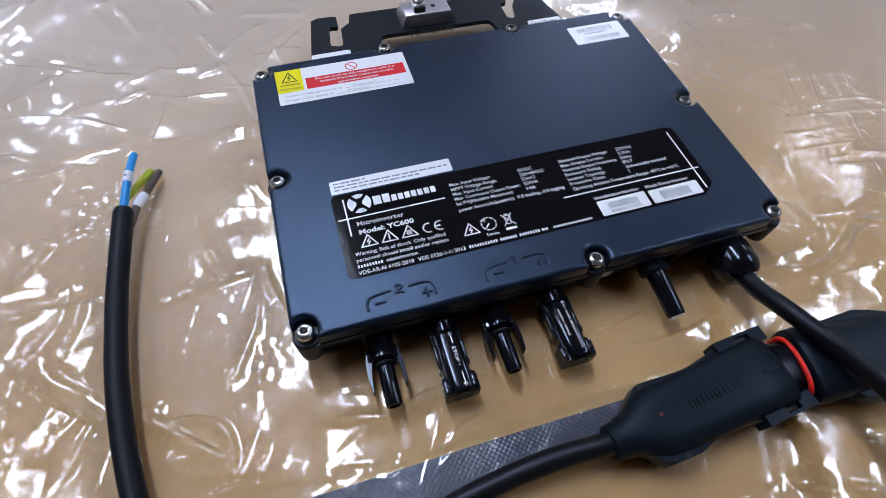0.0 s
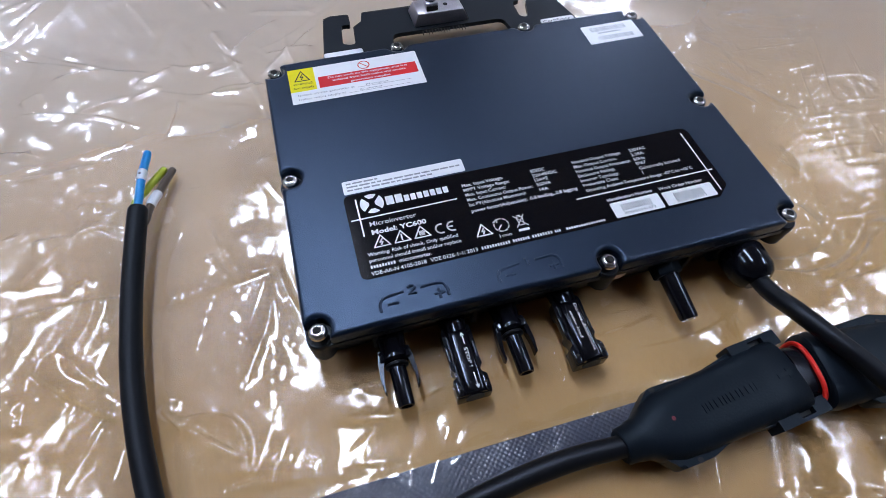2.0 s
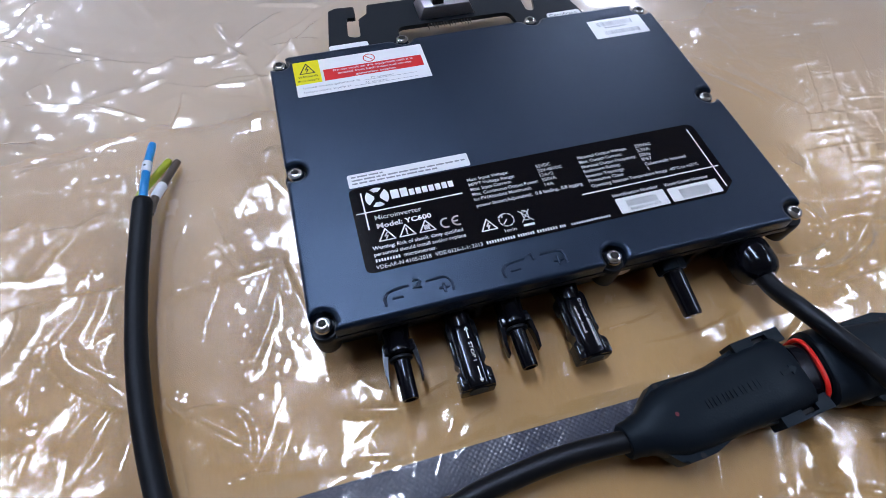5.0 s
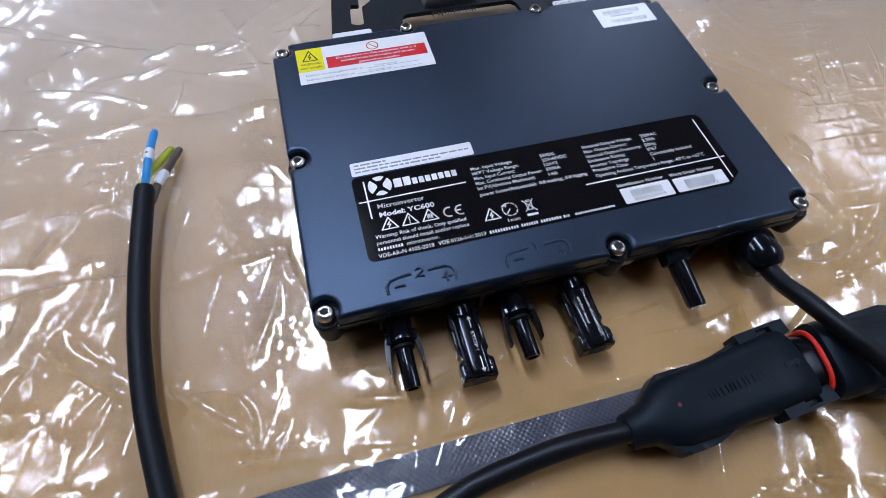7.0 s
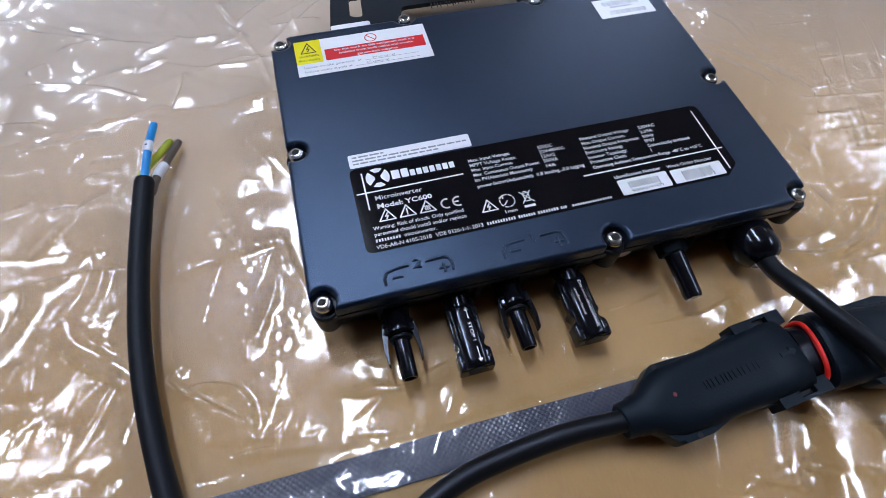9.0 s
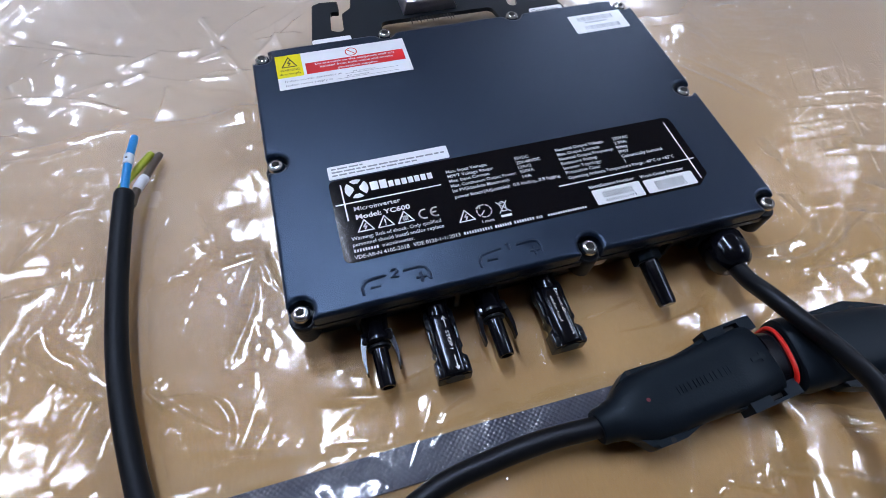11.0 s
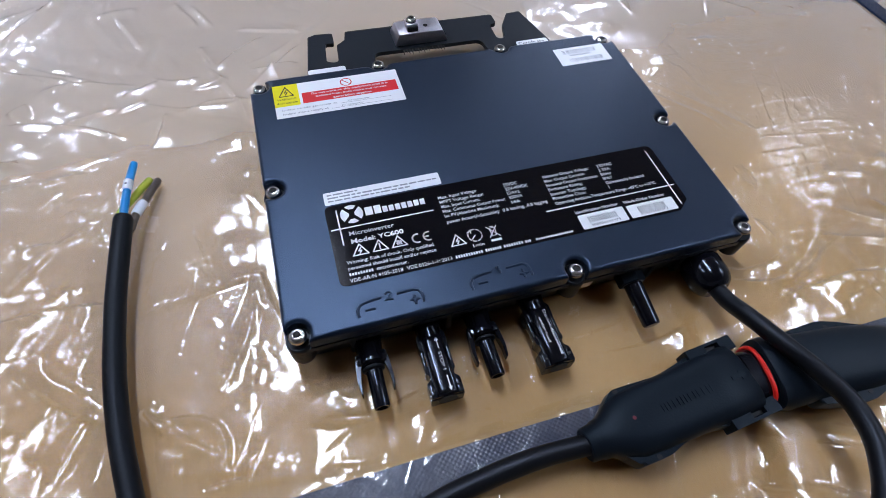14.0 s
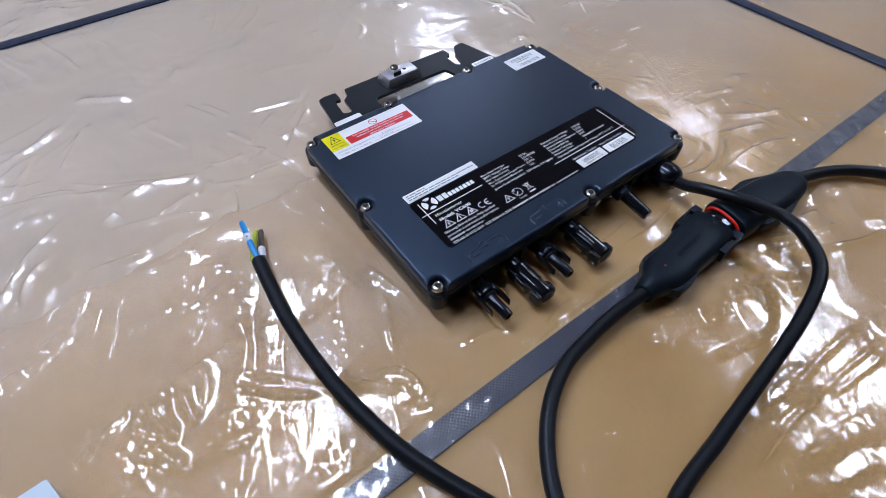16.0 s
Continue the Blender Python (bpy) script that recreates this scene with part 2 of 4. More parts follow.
        nt.links.new(patchy.outputs[0], nxt.inputs["Height"])
        nt.links.new(bump.outputs[0], nxt.inputs["Normal"])
        bump = nxt
    nt.links.new(bump.outputs[0], gloss.inputs["Normal"])
    nt.links.new(bump.outputs[0], broad.inputs["Normal"])
    fres = nt.nodes.new("ShaderNodeFresnel")
    fres.inputs["IOR"].default_value = 1.52
    twice = nt.nodes.new("ShaderNodeMath")
    twice.operation, twice.use_clamp = "MULTIPLY", True
    twice.inputs[1].default_value = 2.3
    nt.links.new(fres.outputs[0], twice.inputs[0])
    mix = nt.nodes.new("ShaderNodeMixShader")
    nt.links.new(twice.outputs[0], mix.inputs[0])
    nt.links.new(veil.outputs[0], mix.inputs[1])
    nt.links.new(both.outputs[0], mix.inputs[2])
    nt.links.new(mix.outputs[0], out.inputs["Surface"])
    return m


def woven_strap():
    """Dark blue-grey woven strapping with a fine basket relief."""
    m = material("woven_strapping", (0.005, 0.013, 0.040), 0.42, vary=0.35, grain=0.1)
    nt = m.node_tree
    tc = nt.nodes["Texture Coordinate"]
    lattice = nt.nodes.new("ShaderNodeMapping")
    lattice.inputs["Rotation"].default_value = (0, 0, radians(45))
    lattice.inputs["Scale"].default_value = (520, 520, 0)
    nt.links.new(tc.outputs["Object"], lattice.inputs["Vector"])
    weave = nt.nodes.new("ShaderNodeTexVoronoi")
    weave.inputs["Scale"].default_value, weave.inputs["Randomness"].default_value = 1.0, 0.12
    nt.links.new(lattice.outputs[0], weave.inputs["Vector"])
    bp = nt.nodes.new("ShaderNodeBump")
    bp.invert = True
    bp.inputs["Distance"].default_value = 0.0003
    nt.links.new(weave.outputs["Distance"], bp.inputs["Height"])
    wrinkle = nt.nodes.new("ShaderNodeTexNoise")
    wrinkle.inputs["Scale"].default_value, wrinkle.inputs["Detail"].default_value = 60, 3
    nt.links.new(tc.outputs["Object"], wrinkle.inputs["Vector"])
    bp2 = nt.nodes.new("ShaderNodeBump")
    bp2.inputs["Distance"].default_value = 0.0012
    nt.links.new(wrinkle.outputs["Fac"], bp2.inputs["Height"])
    nt.links.new(bp.outputs[0], bp2.inputs["Normal"])
    b = nt.nodes["Principled BSDF"]
    nt.links.new(bp2.outputs[0], b.inputs["Normal"])
    nt.links.new(bp2.outputs[0], b.inputs["Coat Normal"])
    b.inputs["Specular IOR Level"].default_value = 0.3
    b.inputs["Coat Weight"].default_value = 0.35
    return m


KRAFT, FILM, STRAP = kraft_paper(), clear_film(), woven_strap()


# ---- mesh helpers ----
def part(name, bm, mat, parent=None, label="", smooth=True, angle=35):
    """Links a bmesh as one mesh object under a thing or a part."""
    bmesh.ops.recalc_face_normals(bm, faces=bm.faces[:])
    me = bpy.data.meshes.new(name)
    bm.to_mesh(me)
    bm.free()
    me.materials.append(mat)
    if smooth:
        me.polygons.foreach_set("use_smooth", [True] * len(me.polygons))
        me.set_sharp_from_angle(angle=radians(angle))
        for p in me.polygons:
            if len(p.vertices) > 12:
                p.use_smooth = False
    ob = new(name, me)
    ob.parent = parent
    return tagged(ob, label=label)


def again(ob, x=0.0, y=0.0, z=0.0, turn=0.0):
    """A sibling of a part on the same mesh, moved and turned about the vertical."""
    o = new(ob.name.split(".")[0], ob.data)
    o.parent = ob.parent
    o.matrix_basis = pose(x, y, z, 0, 0, turn)
    return o


def thing(name, label, category, at=(0, 0, 0), group=""):
    return tagged_at(new(name), at, label, category, group)


def tagged_at(ob, at, label, category, group):
    ob.location = at
    ob.empty_display_size = 0.02
    return tagged(ob, label, category, group)


def fillet(pts, r, steps=5):
    """A closed outline with every corner rounded by r (a number or one for each corner)."""
    out, n = [], len(pts)
    rs = r if isinstance(r, (list, tuple)) else [r] * n
    for i in range(n):
        p, a, b = Vector(pts[i]), Vector(pts[i - 1]), Vector(pts[(i + 1) % n])
        u, v = (a - p), (b - p)
        ang = u.angle(v)
        d = min(rs[i] / max(math.tan(ang / 2), 1e-3), u.length * 0.48, v.length * 0.48)
        if d < 1e-6:
            out.append(tuple(p))
            continue
        s, e = p + u.normalized() * d, p + v.normalized() * d
        for k in range(steps + 1):
            t = k / steps
            q = s * (1 - t) ** 2 + p * 2 * t * (1 - t) + e * t ** 2
            out.append(tuple(q))
    return out


def rect(x0, y0, x1, y1):
    return [(x0, y0), (x1, y0), (x1, y1), (x0, y1)]


def slab(outline, z0, z1, bevel=0.0, bm=None, segs=2, taper=0.0):
    """An outline without holes, raised from z0 to z1, its top edge bevelled; taper draws the foot in."""
    bm = bm or bmesh.new()
    cx, cy = np.mean(outline, axis=0)
    top = [bm.verts.new((x, y, z1)) for x, y in outline]
    low = [bm.verts.new((x - math.copysign(taper, x - cx) * (abs(x - cx) > 1e-4), y - math.copysign(taper, y - cy), z0)) for x, y in outline]
    f = bm.faces.new(top)
    bm.faces.new(low[::-1])
    n = len(top)
    for i in range(n):
        bm.faces.new((top[i], low[i], low[(i + 1) % n], top[(i + 1) % n]))
    if bevel:
        bmesh.ops.bevel(bm, geom=list(f.edges), offset=bevel, segments=segs, profile=0.5, affect="EDGES", clamp_overlap=True)
    return bm


def holed(outer, holes, z0, z1):
    """A plate with holes right through it."""
    bm = bmesh.new()
    edges = []
    for loop in (outer, *holes):
        vs = [bm.verts.new((x, y, z1)) for x, y in loop]
        edges += [bm.edges.new((vs[i], vs[(i + 1) % len(vs)])) for i in range(len(vs))]
    bmesh.ops.triangle_fill(bm, use_beauty=True, edges=edges, normal=(0, 0, 1))
    faces = bm.faces[:]
    got = bmesh.ops.extrude_face_region(bm, geom=faces)
    bmesh.ops.translate(bm, verts=[g for g in got["geom"] if isinstance(g, bmesh.types.BMVert)], vec=(0, 0, z0 - z1))
    return bm


def block(x0, y0, z0, x1, y1, z1, bevel=0.0, bm=None, segs=2):
    bm = bm or bmesh.new()
    got = bmesh.ops.create_cube(bm, size=1, matrix=Matrix.LocRotScale(((x0 + x1) / 2, (y0 + y1) / 2, (z0 + z1) / 2), None, (x1 - x0, y1 - y0, z1 - z0)))
    if bevel:
        edges = list({e for v in got["verts"] for e in v.link_edges})
        bmesh.ops.bevel(bm, geom=edges, offset=bevel, segments=segs, profile=0.5, affect="EDGES", clamp_overlap=True)
    return bm


def lathe(profile, m=None, seg=28, bm=None, six=None):
    """Turns (radius, height) rows round the z axis; six: rows that follow a hexagon instead of a circle."""
    bm = bm or bmesh.new()
    m = m or Matrix.Identity(4)
    rings = []
    for k, (r, z) in enumerate(profile):
        ring = []
        for i in range(seg):
            a = 2 * math.pi * i / seg
            q = r
            if six and k in six:
                q = r / math.cos((a + math.pi / 6) % (math.pi / 3) - math.pi / 6)
            ring.append(bm.verts.new(m @ Vector((q * math.cos(a), q * math.sin(a), z))))
        rings.append(ring)
    for a, b in zip(rings, rings[1:]):
        for i in range(seg):
            bm.faces.new((a[i], a[(i + 1) % seg], b[(i + 1) % seg], b[i]))
    bm.faces.new(rings[0][::-1])
    bm.faces.new(rings[-1])
    return bm


def along_y(x, y, z, droop=0.0):
    """A frame whose z axis points to the front (-y), starting at a place; droop in degrees."""
    return Matrix.Translation((x, y, z)) @ Euler((radians(90 + droop), 0, 0)).to_matrix().to_4x4()


def spline(pts, steps=10):
    """A smooth line through the places."""
    p = [Vector(q) for q in pts]
    p = [p[0] * 2 - p[1]] + p + [p[-1] * 2 - p[-2]]
    out = []
    for i in range(1, len(p) - 2):
        for k in range(steps):
            t = k / steps
            a, b, c, d = p[i - 1], p[i], p[i + 1], p[i + 2]
            out.append(0.5 * ((2 * b) + (c - a) * t + (2 * a - 5 * b + 4 * c - d) * t * t + (3 * b - a - 3 * c + d) * t ** 3))
    out.append(p[-2])
    return out


def tube(pts, radius, seg=18, steps=10, bm=None, wobble=0.0):
    """A round cord along a smooth line, with its ends rounded a little."""
    bm = bm or bmesh.new()
    line = spline(pts, steps) if steps else [Vector(q) for q in pts]
    up, rings = Vector((0, 0, 1)), []
    n = len(line)
    for i, c in enumerate(line):
        t = (line[min(i + 1, n - 1)] - line[max(i - 1, 0)]).normalized()
        side = t.cross(up).normalized()
        v = side.cross(t)
        r = radius * (1 + wobble * noise.noise(c * 60)) * (0.86 if i in (0, n - 1) else 1)
        rings.append([bm.verts.new(c + r * (side * math.cos(a) + v * math.sin(a))) for a in (2 * math.pi * k / seg for k in range(seg))])
    for a, b in zip(rings, rings[1:]):
        for k in range(seg):
            bm.faces.new((a[k], a[(k + 1) % seg], b[(k + 1) % seg], b[k]))
    bm.faces.new(rings[0][::-1])
    bm.faces.new(rings[-1])
    return bm


def loft(stations, m, seg=40):
    """A body along local x: rows of (place, half width, half height, squareness, rise)."""
    bm = bmesh.new()
    rings = []
    for s, hw, hh, p, rise in stations:
        ring = []
        for k in range(seg):
            a = 2 * math.pi * k / seg
            c, q = math.cos(a), math.sin(a)
            y = hw * math.copysign(abs(c) ** (2 / p), c)
            z = hh * math.copysign(abs(q) ** (2 / p), q)
            ring.append(bm.verts.new(m @ Vector((s, y, z + rise))))
        rings.append(ring)
    for a, b in zip(rings, rings[1:]):
        for k in range(seg):
            bm.faces.new((a[k], a[(k + 1) % seg], b[(k + 1) % seg], b[k]))
    bm.faces.new(rings[0][::-1])
    bm.faces.new(rings[-1])
    return bm


def strokes(lines, width, z, bm=None, thick=0.00006):
    """Printed lines: polylines of a given width as thin raised bars."""
    bm = bm or bmesh.new()
    for line in lines:
        for (x0, y0), (x1, y1) in zip(line, line[1:]):
            d = Vector((x1 - x0, y1 - y0))
            if d.length < 1e-7:
                continue
            e = d.normalized() * width * 0.35
            nrm = Vector((-d.y, d.x)).normalized() * width / 2
            a, b = Vector((x0, y0)) - e, Vector((x1, y1)) + e
            vs = [bm.verts.new((*q, z)) for q in (a - nrm, b - nrm, b + nrm, a + nrm)]
            f = bm.faces.new(vs)
            f.normal_update()
            if f.normal.z < 0:
                f.normal_flip()
    return bm


def bars(boxes, z, bm=None):
    bm = bm or bmesh.new()
    for x0, y0, x1, y1 in boxes:
        bm.faces.new([bm.verts.new((x, y, z)) for x, y in rect(x0, y0, x1, y1)])
    return bm


def glyphs(text, weight=0.0):
    """The mesh of a line of the built-in font, one unit high."""
    cu = bpy.data.curves.new("lettering", "FONT")
    cu.body, cu.size, cu.offset, cu.resolution_u = text, 1.0, weight, 2
    ob = new("lettering", cu)
    bpy.context.view_layer.update()
    me = bpy.data.meshes.new_from_object(ob.evaluated_get(bpy.context.evaluated_depsgraph_get()))
    bpy.data.objects.remove(ob)
    bpy.data.curves.remove(cu)
    return me


def span(me):
    co = np.empty(len(me.vertices) * 3)
    me.vertices.foreach_get("co", co)
    co = co.reshape(-1, 3)
    return co[:, 0].min(), co[:, 0].max()


def lettering(text, x, y, z, parent, mat, width=None, size=None, height=None, weight=0.0, m=None):
    """A printed line that starts at x, y; width fits its length, height its capitals."""
    me = glyphs(text, weight)
    lo, hi = span(me)
    sx = width / (hi - lo) if width else size
    sy = height / 0.72 if height else (size or sx)
    me.transform((m or Matrix.Identity(4)) @ Matrix.Translation((x, y, z)) @ Matrix.Diagonal((sx, sy, 1, 1)) @ Matrix.Translation((-lo, 0, 0)))
    me.materials.clear()
    me.materials.append(mat)
    ob = new("lettering", me)
    ob.parent = parent
    return ob


def circle(x, y, r, n=24, a0=0.0, a1=360.0):
    return [(x + r * math.cos(radians(a0 + (a1 - a0) * i / n)), y + r * math.sin(radians(a0 + (a1 - a0) * i / n))) for i in range(n + 1)]


MM = 0.001


def mm(pts):
    return [tuple(v * MM for v in p) for p in pts]


# ---- the room ----
def slab_room(name, x0, y0, z0, x1, y1, z1, mat, label):
    ob = part(name, block(x0, y0, z0, x1, y1, z1), mat, None, smooth=False)
    return tagged(ob, label, name.split("_")[0], kind="structure")


slab_room("floor", -4, -4.2, -0.12, 4, 4.2, 0.0, KRAFT, "tan kraft board laid flat over the floor")
slab_room("ceiling", -4, -4.2, H, 4, 4.2, H + 0.12, CEILING, "plain grey ceiling with square light panels")
# unseen walls, added so that the film has something pale to reflect
slab_room("wall_north", -4.1, 4.2, 0, 4.1, 4.32, H, PLASTER, "plain pale painted wall added out of view behind the work place")
slab_room("wall_south", -4.1, -4.32, 0, 4.1, -4.2, H, PLASTER, "plain pale painted wall added out of view on the near side")
slab_room("wall_east", 4, -4.2, 0, 4.12, 4.2, H, PLASTER, "plain pale painted wall added out of view on one side")
slab_room("wall_west", -4.12, -4.2, 0, -4, 4.2, H, PLASTER, "plain pale painted wall added out of view on one side")


def ceiling_light(x, y, a, b):
    t = thing("ceiling_light", "long lit diffuser in a white frame on the ceiling, out of view", "ceiling light", (x, y, H), "ceiling lights")
    e = 0.02
    part("frame", holed(rect(-a - e, -b - e, a + e, b + e), [rect(-a, -b, a, b)], -0.03, -0.002), PANEL_FRAME, t, smooth=False)
    part("diffuser", block(-a + 0.001, -b + 0.001, -0.022, a - 0.001, b - 0.001, -0.012), GLOW, t, "bright white diffuser", smooth=False)
    return t


for row in PANELS:
    ceiling_light(*row)


# ---- straps across the board ----
def strapping_band(x0, y0, x1, y1, w, label):
    """A flat woven band, slightly crowned, from one place to the other."""
    a, b = Vector((x0, y0, 0)), Vector((x1, y1, 0))
    d = (b - a).normalized()
    s = Vector((-d.y, d.x, 0))
    bm, rings, n = bmesh.new(), [], 60
    for i in range(n + 1):
        c = a.lerp(b, i / n)
        wob = 0.0007 * noise.noise(c * 9)
        rings.append([bm.verts.new(c + s * (v * w / 2 + wob) + Vector((0, 0, h))) for v, h in ((-1, 0.0008), (-0.96, 0.0021), (-0.4, 0.0026), (0.4, 0.0026), (0.96, 0.0021), (1, 0.0008))])
    for p, q in zip(rings, rings[1:]):
        for k in range(5):
            bm.faces.new((p[k], p[k + 1], q[k + 1], q[k]))
    return tagged(part("strapping_band", bm, STRAP), label, "strap", "packing straps")


strapping_band(-1.1, -0.1588, 1.1, -0.1588, 0.0172, "dark blue-grey woven strap lying under clear film")
strapping_band(0.438, -1.0, 0.438, 1.1, 0.0165, "dark blue woven strap crossing another over clear film")
strapping_band(-1.1, 0.498, 1.1, 0.498, 0.017, "dark blue woven strap stretched over clear film")


# ---- clear film, crumpled ----
def smooth_noise(X, Y, size, seed):
    """Soft value noise between 0 and 1."""
    rng = np.random.RandomState(seed)
    n = 64
    g = rng.rand(n, n)
    U, V = X / size + 20.3, Y / size + 17.7
    i, j = np.floor(U).astype(int), np.floor(V).astype(int)
    u, v = U - i, V - j
    u, v = u * u * (3 - 2 * u), v * v * (3 - 2 * v)
    q = lambda a, b: g[(i + a) % n, (j + b) % n]
    return (q(0, 0) * (1 - u) + q(1, 0) * u) * (1 - v) + (q(0, 1) * (1 - u) + q(1, 1) * u) * v


def facets(X, Y, cell, seed, stretch=1.0, turn=0.0):
    """Flat facets that meet in creases: random heights joined by triangles, on a bent lattice."""
    X, Y = X + cell * 1.6 * (smooth_noise(X, Y, cell * 1.7, seed + 1) - 0.5), Y + cell * 1.6 * (smooth_noise(X, Y, cell * 1.7, seed + 2) - 0.5)
    c, s = math.cos(radians(turn)), math.sin(radians(turn))
    U, V = (c * X + s * Y) / (cell * stretch) + 40.1, (-s * X + c * Y) / cell + 40.7
    n = 128
    g = np.random.RandomState(seed).rand(n, n)
    i, j = np.floor(U).astype(int), np.floor(V).astype(int)
    u, v = U - i, V - j
    q = lambda a, b: g[(i + a) % n, (j + b) % n]
    flip = (i * 7 + j * 13 + i * j) % 2 == 0
    one = np.where(u > v, q(0, 0) * (1 - u) + q(1, 0) * (u - v) + q(1, 1) * v, q(0, 0) * (1 - v) + q(0, 1) * (v - u) + q(1, 1) * u)
    two = np.where(u + v < 1, q(0, 0) * (1 - u - v) + q(1, 0) * u + q(0, 1) * v, q(1, 1) * (u + v - 1) + q(0, 1) * (1 - u) + q(1, 0) * (1 - v))
    return np.where(flip, one, two)


def fold(X, Y, x0, y0, x1, y1, height, steep, lee, bow=0.0):
    """A single raised pleat: one steep flank, one long lee side, bowed, fading at its ends."""
    dx, dy = x1 - x0, y1 - y0
    far = math.hypot(dx, dy)
    t = ((X - x0) * dx + (Y - y0) * dy) / far ** 2
    d = ((X - x0) * dy - (Y - y0) * dx) / far + bow * far * ((t - 0.5) ** 2 - 0.25)
    end = np.clip((t + 0.08) * 4, 0, 1) * np.clip((1.08 - t) * 4, 0, 1)
    end = end * end * (3 - 2 * end)
    wide = 0.5 + 0.5 * end
    a = np.clip(1 + d / (steep * wide), 0, 1)
    b = np.clip(1 - d / (abs(lee) * wide), 0, 1)
    return height * end * np.where(d < 0, a * a * (3 - 2 * a), b * b)


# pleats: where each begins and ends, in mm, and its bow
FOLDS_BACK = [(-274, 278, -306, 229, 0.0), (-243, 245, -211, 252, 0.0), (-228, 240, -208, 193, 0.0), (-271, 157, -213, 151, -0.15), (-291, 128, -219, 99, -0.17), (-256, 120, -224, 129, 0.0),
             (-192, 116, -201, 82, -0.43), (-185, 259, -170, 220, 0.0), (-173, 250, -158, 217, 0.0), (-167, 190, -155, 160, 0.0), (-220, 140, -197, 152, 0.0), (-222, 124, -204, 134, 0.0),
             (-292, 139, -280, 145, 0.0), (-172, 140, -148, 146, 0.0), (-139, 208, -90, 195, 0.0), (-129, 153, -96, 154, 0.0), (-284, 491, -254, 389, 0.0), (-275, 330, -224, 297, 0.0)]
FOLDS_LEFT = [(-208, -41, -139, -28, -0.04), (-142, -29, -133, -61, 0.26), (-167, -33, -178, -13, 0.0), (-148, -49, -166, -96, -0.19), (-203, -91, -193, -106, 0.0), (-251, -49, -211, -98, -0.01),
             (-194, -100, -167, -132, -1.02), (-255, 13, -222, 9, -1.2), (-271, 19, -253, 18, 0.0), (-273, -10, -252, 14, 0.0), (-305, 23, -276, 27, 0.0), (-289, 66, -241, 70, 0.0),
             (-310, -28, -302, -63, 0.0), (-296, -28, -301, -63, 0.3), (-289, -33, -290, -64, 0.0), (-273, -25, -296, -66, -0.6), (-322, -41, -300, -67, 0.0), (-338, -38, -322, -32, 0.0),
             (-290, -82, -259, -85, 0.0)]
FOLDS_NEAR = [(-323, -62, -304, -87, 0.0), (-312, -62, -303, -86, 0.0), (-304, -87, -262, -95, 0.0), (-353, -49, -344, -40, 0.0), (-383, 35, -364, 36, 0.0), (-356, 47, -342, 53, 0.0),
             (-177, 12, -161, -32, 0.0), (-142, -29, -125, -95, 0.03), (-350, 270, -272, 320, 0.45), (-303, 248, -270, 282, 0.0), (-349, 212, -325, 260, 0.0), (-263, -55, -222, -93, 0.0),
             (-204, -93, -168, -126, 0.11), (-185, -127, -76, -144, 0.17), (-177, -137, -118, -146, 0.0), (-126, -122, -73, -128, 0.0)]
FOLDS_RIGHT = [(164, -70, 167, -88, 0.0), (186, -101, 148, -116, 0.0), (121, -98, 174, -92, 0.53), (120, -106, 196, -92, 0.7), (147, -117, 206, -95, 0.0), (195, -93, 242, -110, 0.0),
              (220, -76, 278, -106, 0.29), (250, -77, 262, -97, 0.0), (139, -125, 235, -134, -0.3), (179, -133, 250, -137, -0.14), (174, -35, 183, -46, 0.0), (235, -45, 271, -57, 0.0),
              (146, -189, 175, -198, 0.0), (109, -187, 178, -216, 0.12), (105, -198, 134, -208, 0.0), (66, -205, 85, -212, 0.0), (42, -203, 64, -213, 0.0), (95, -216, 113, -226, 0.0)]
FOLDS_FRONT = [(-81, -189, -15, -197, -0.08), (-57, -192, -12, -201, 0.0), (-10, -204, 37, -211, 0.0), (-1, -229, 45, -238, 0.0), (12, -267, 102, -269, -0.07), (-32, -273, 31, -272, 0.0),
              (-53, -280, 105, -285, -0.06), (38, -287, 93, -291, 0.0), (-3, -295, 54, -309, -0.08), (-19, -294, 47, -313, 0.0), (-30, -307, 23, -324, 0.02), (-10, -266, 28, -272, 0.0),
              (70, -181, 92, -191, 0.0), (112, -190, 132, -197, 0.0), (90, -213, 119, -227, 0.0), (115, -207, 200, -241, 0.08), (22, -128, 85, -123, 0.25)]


def keep_low(X, Y, x0, y0, x1, y1, soft):
    """1 in the open, 0 under a thing that presses the film down."""
    dx = np.maximum(np.maximum(x0 - X, X - x1), 0)
    dy = np.maximum(np.maximum(y0 - Y, Y - y1), 0)
    return np.clip(np.hypot(dx, dy) / soft, 0, 1)


def graded(lo, a, b, hi, fine, coarse):
    """Grid lines, close together between a and b."""
    return np.r_[np.arange(lo, a, coarse), np.arange(a, b, fine), np.arange(b, hi, coarse)]


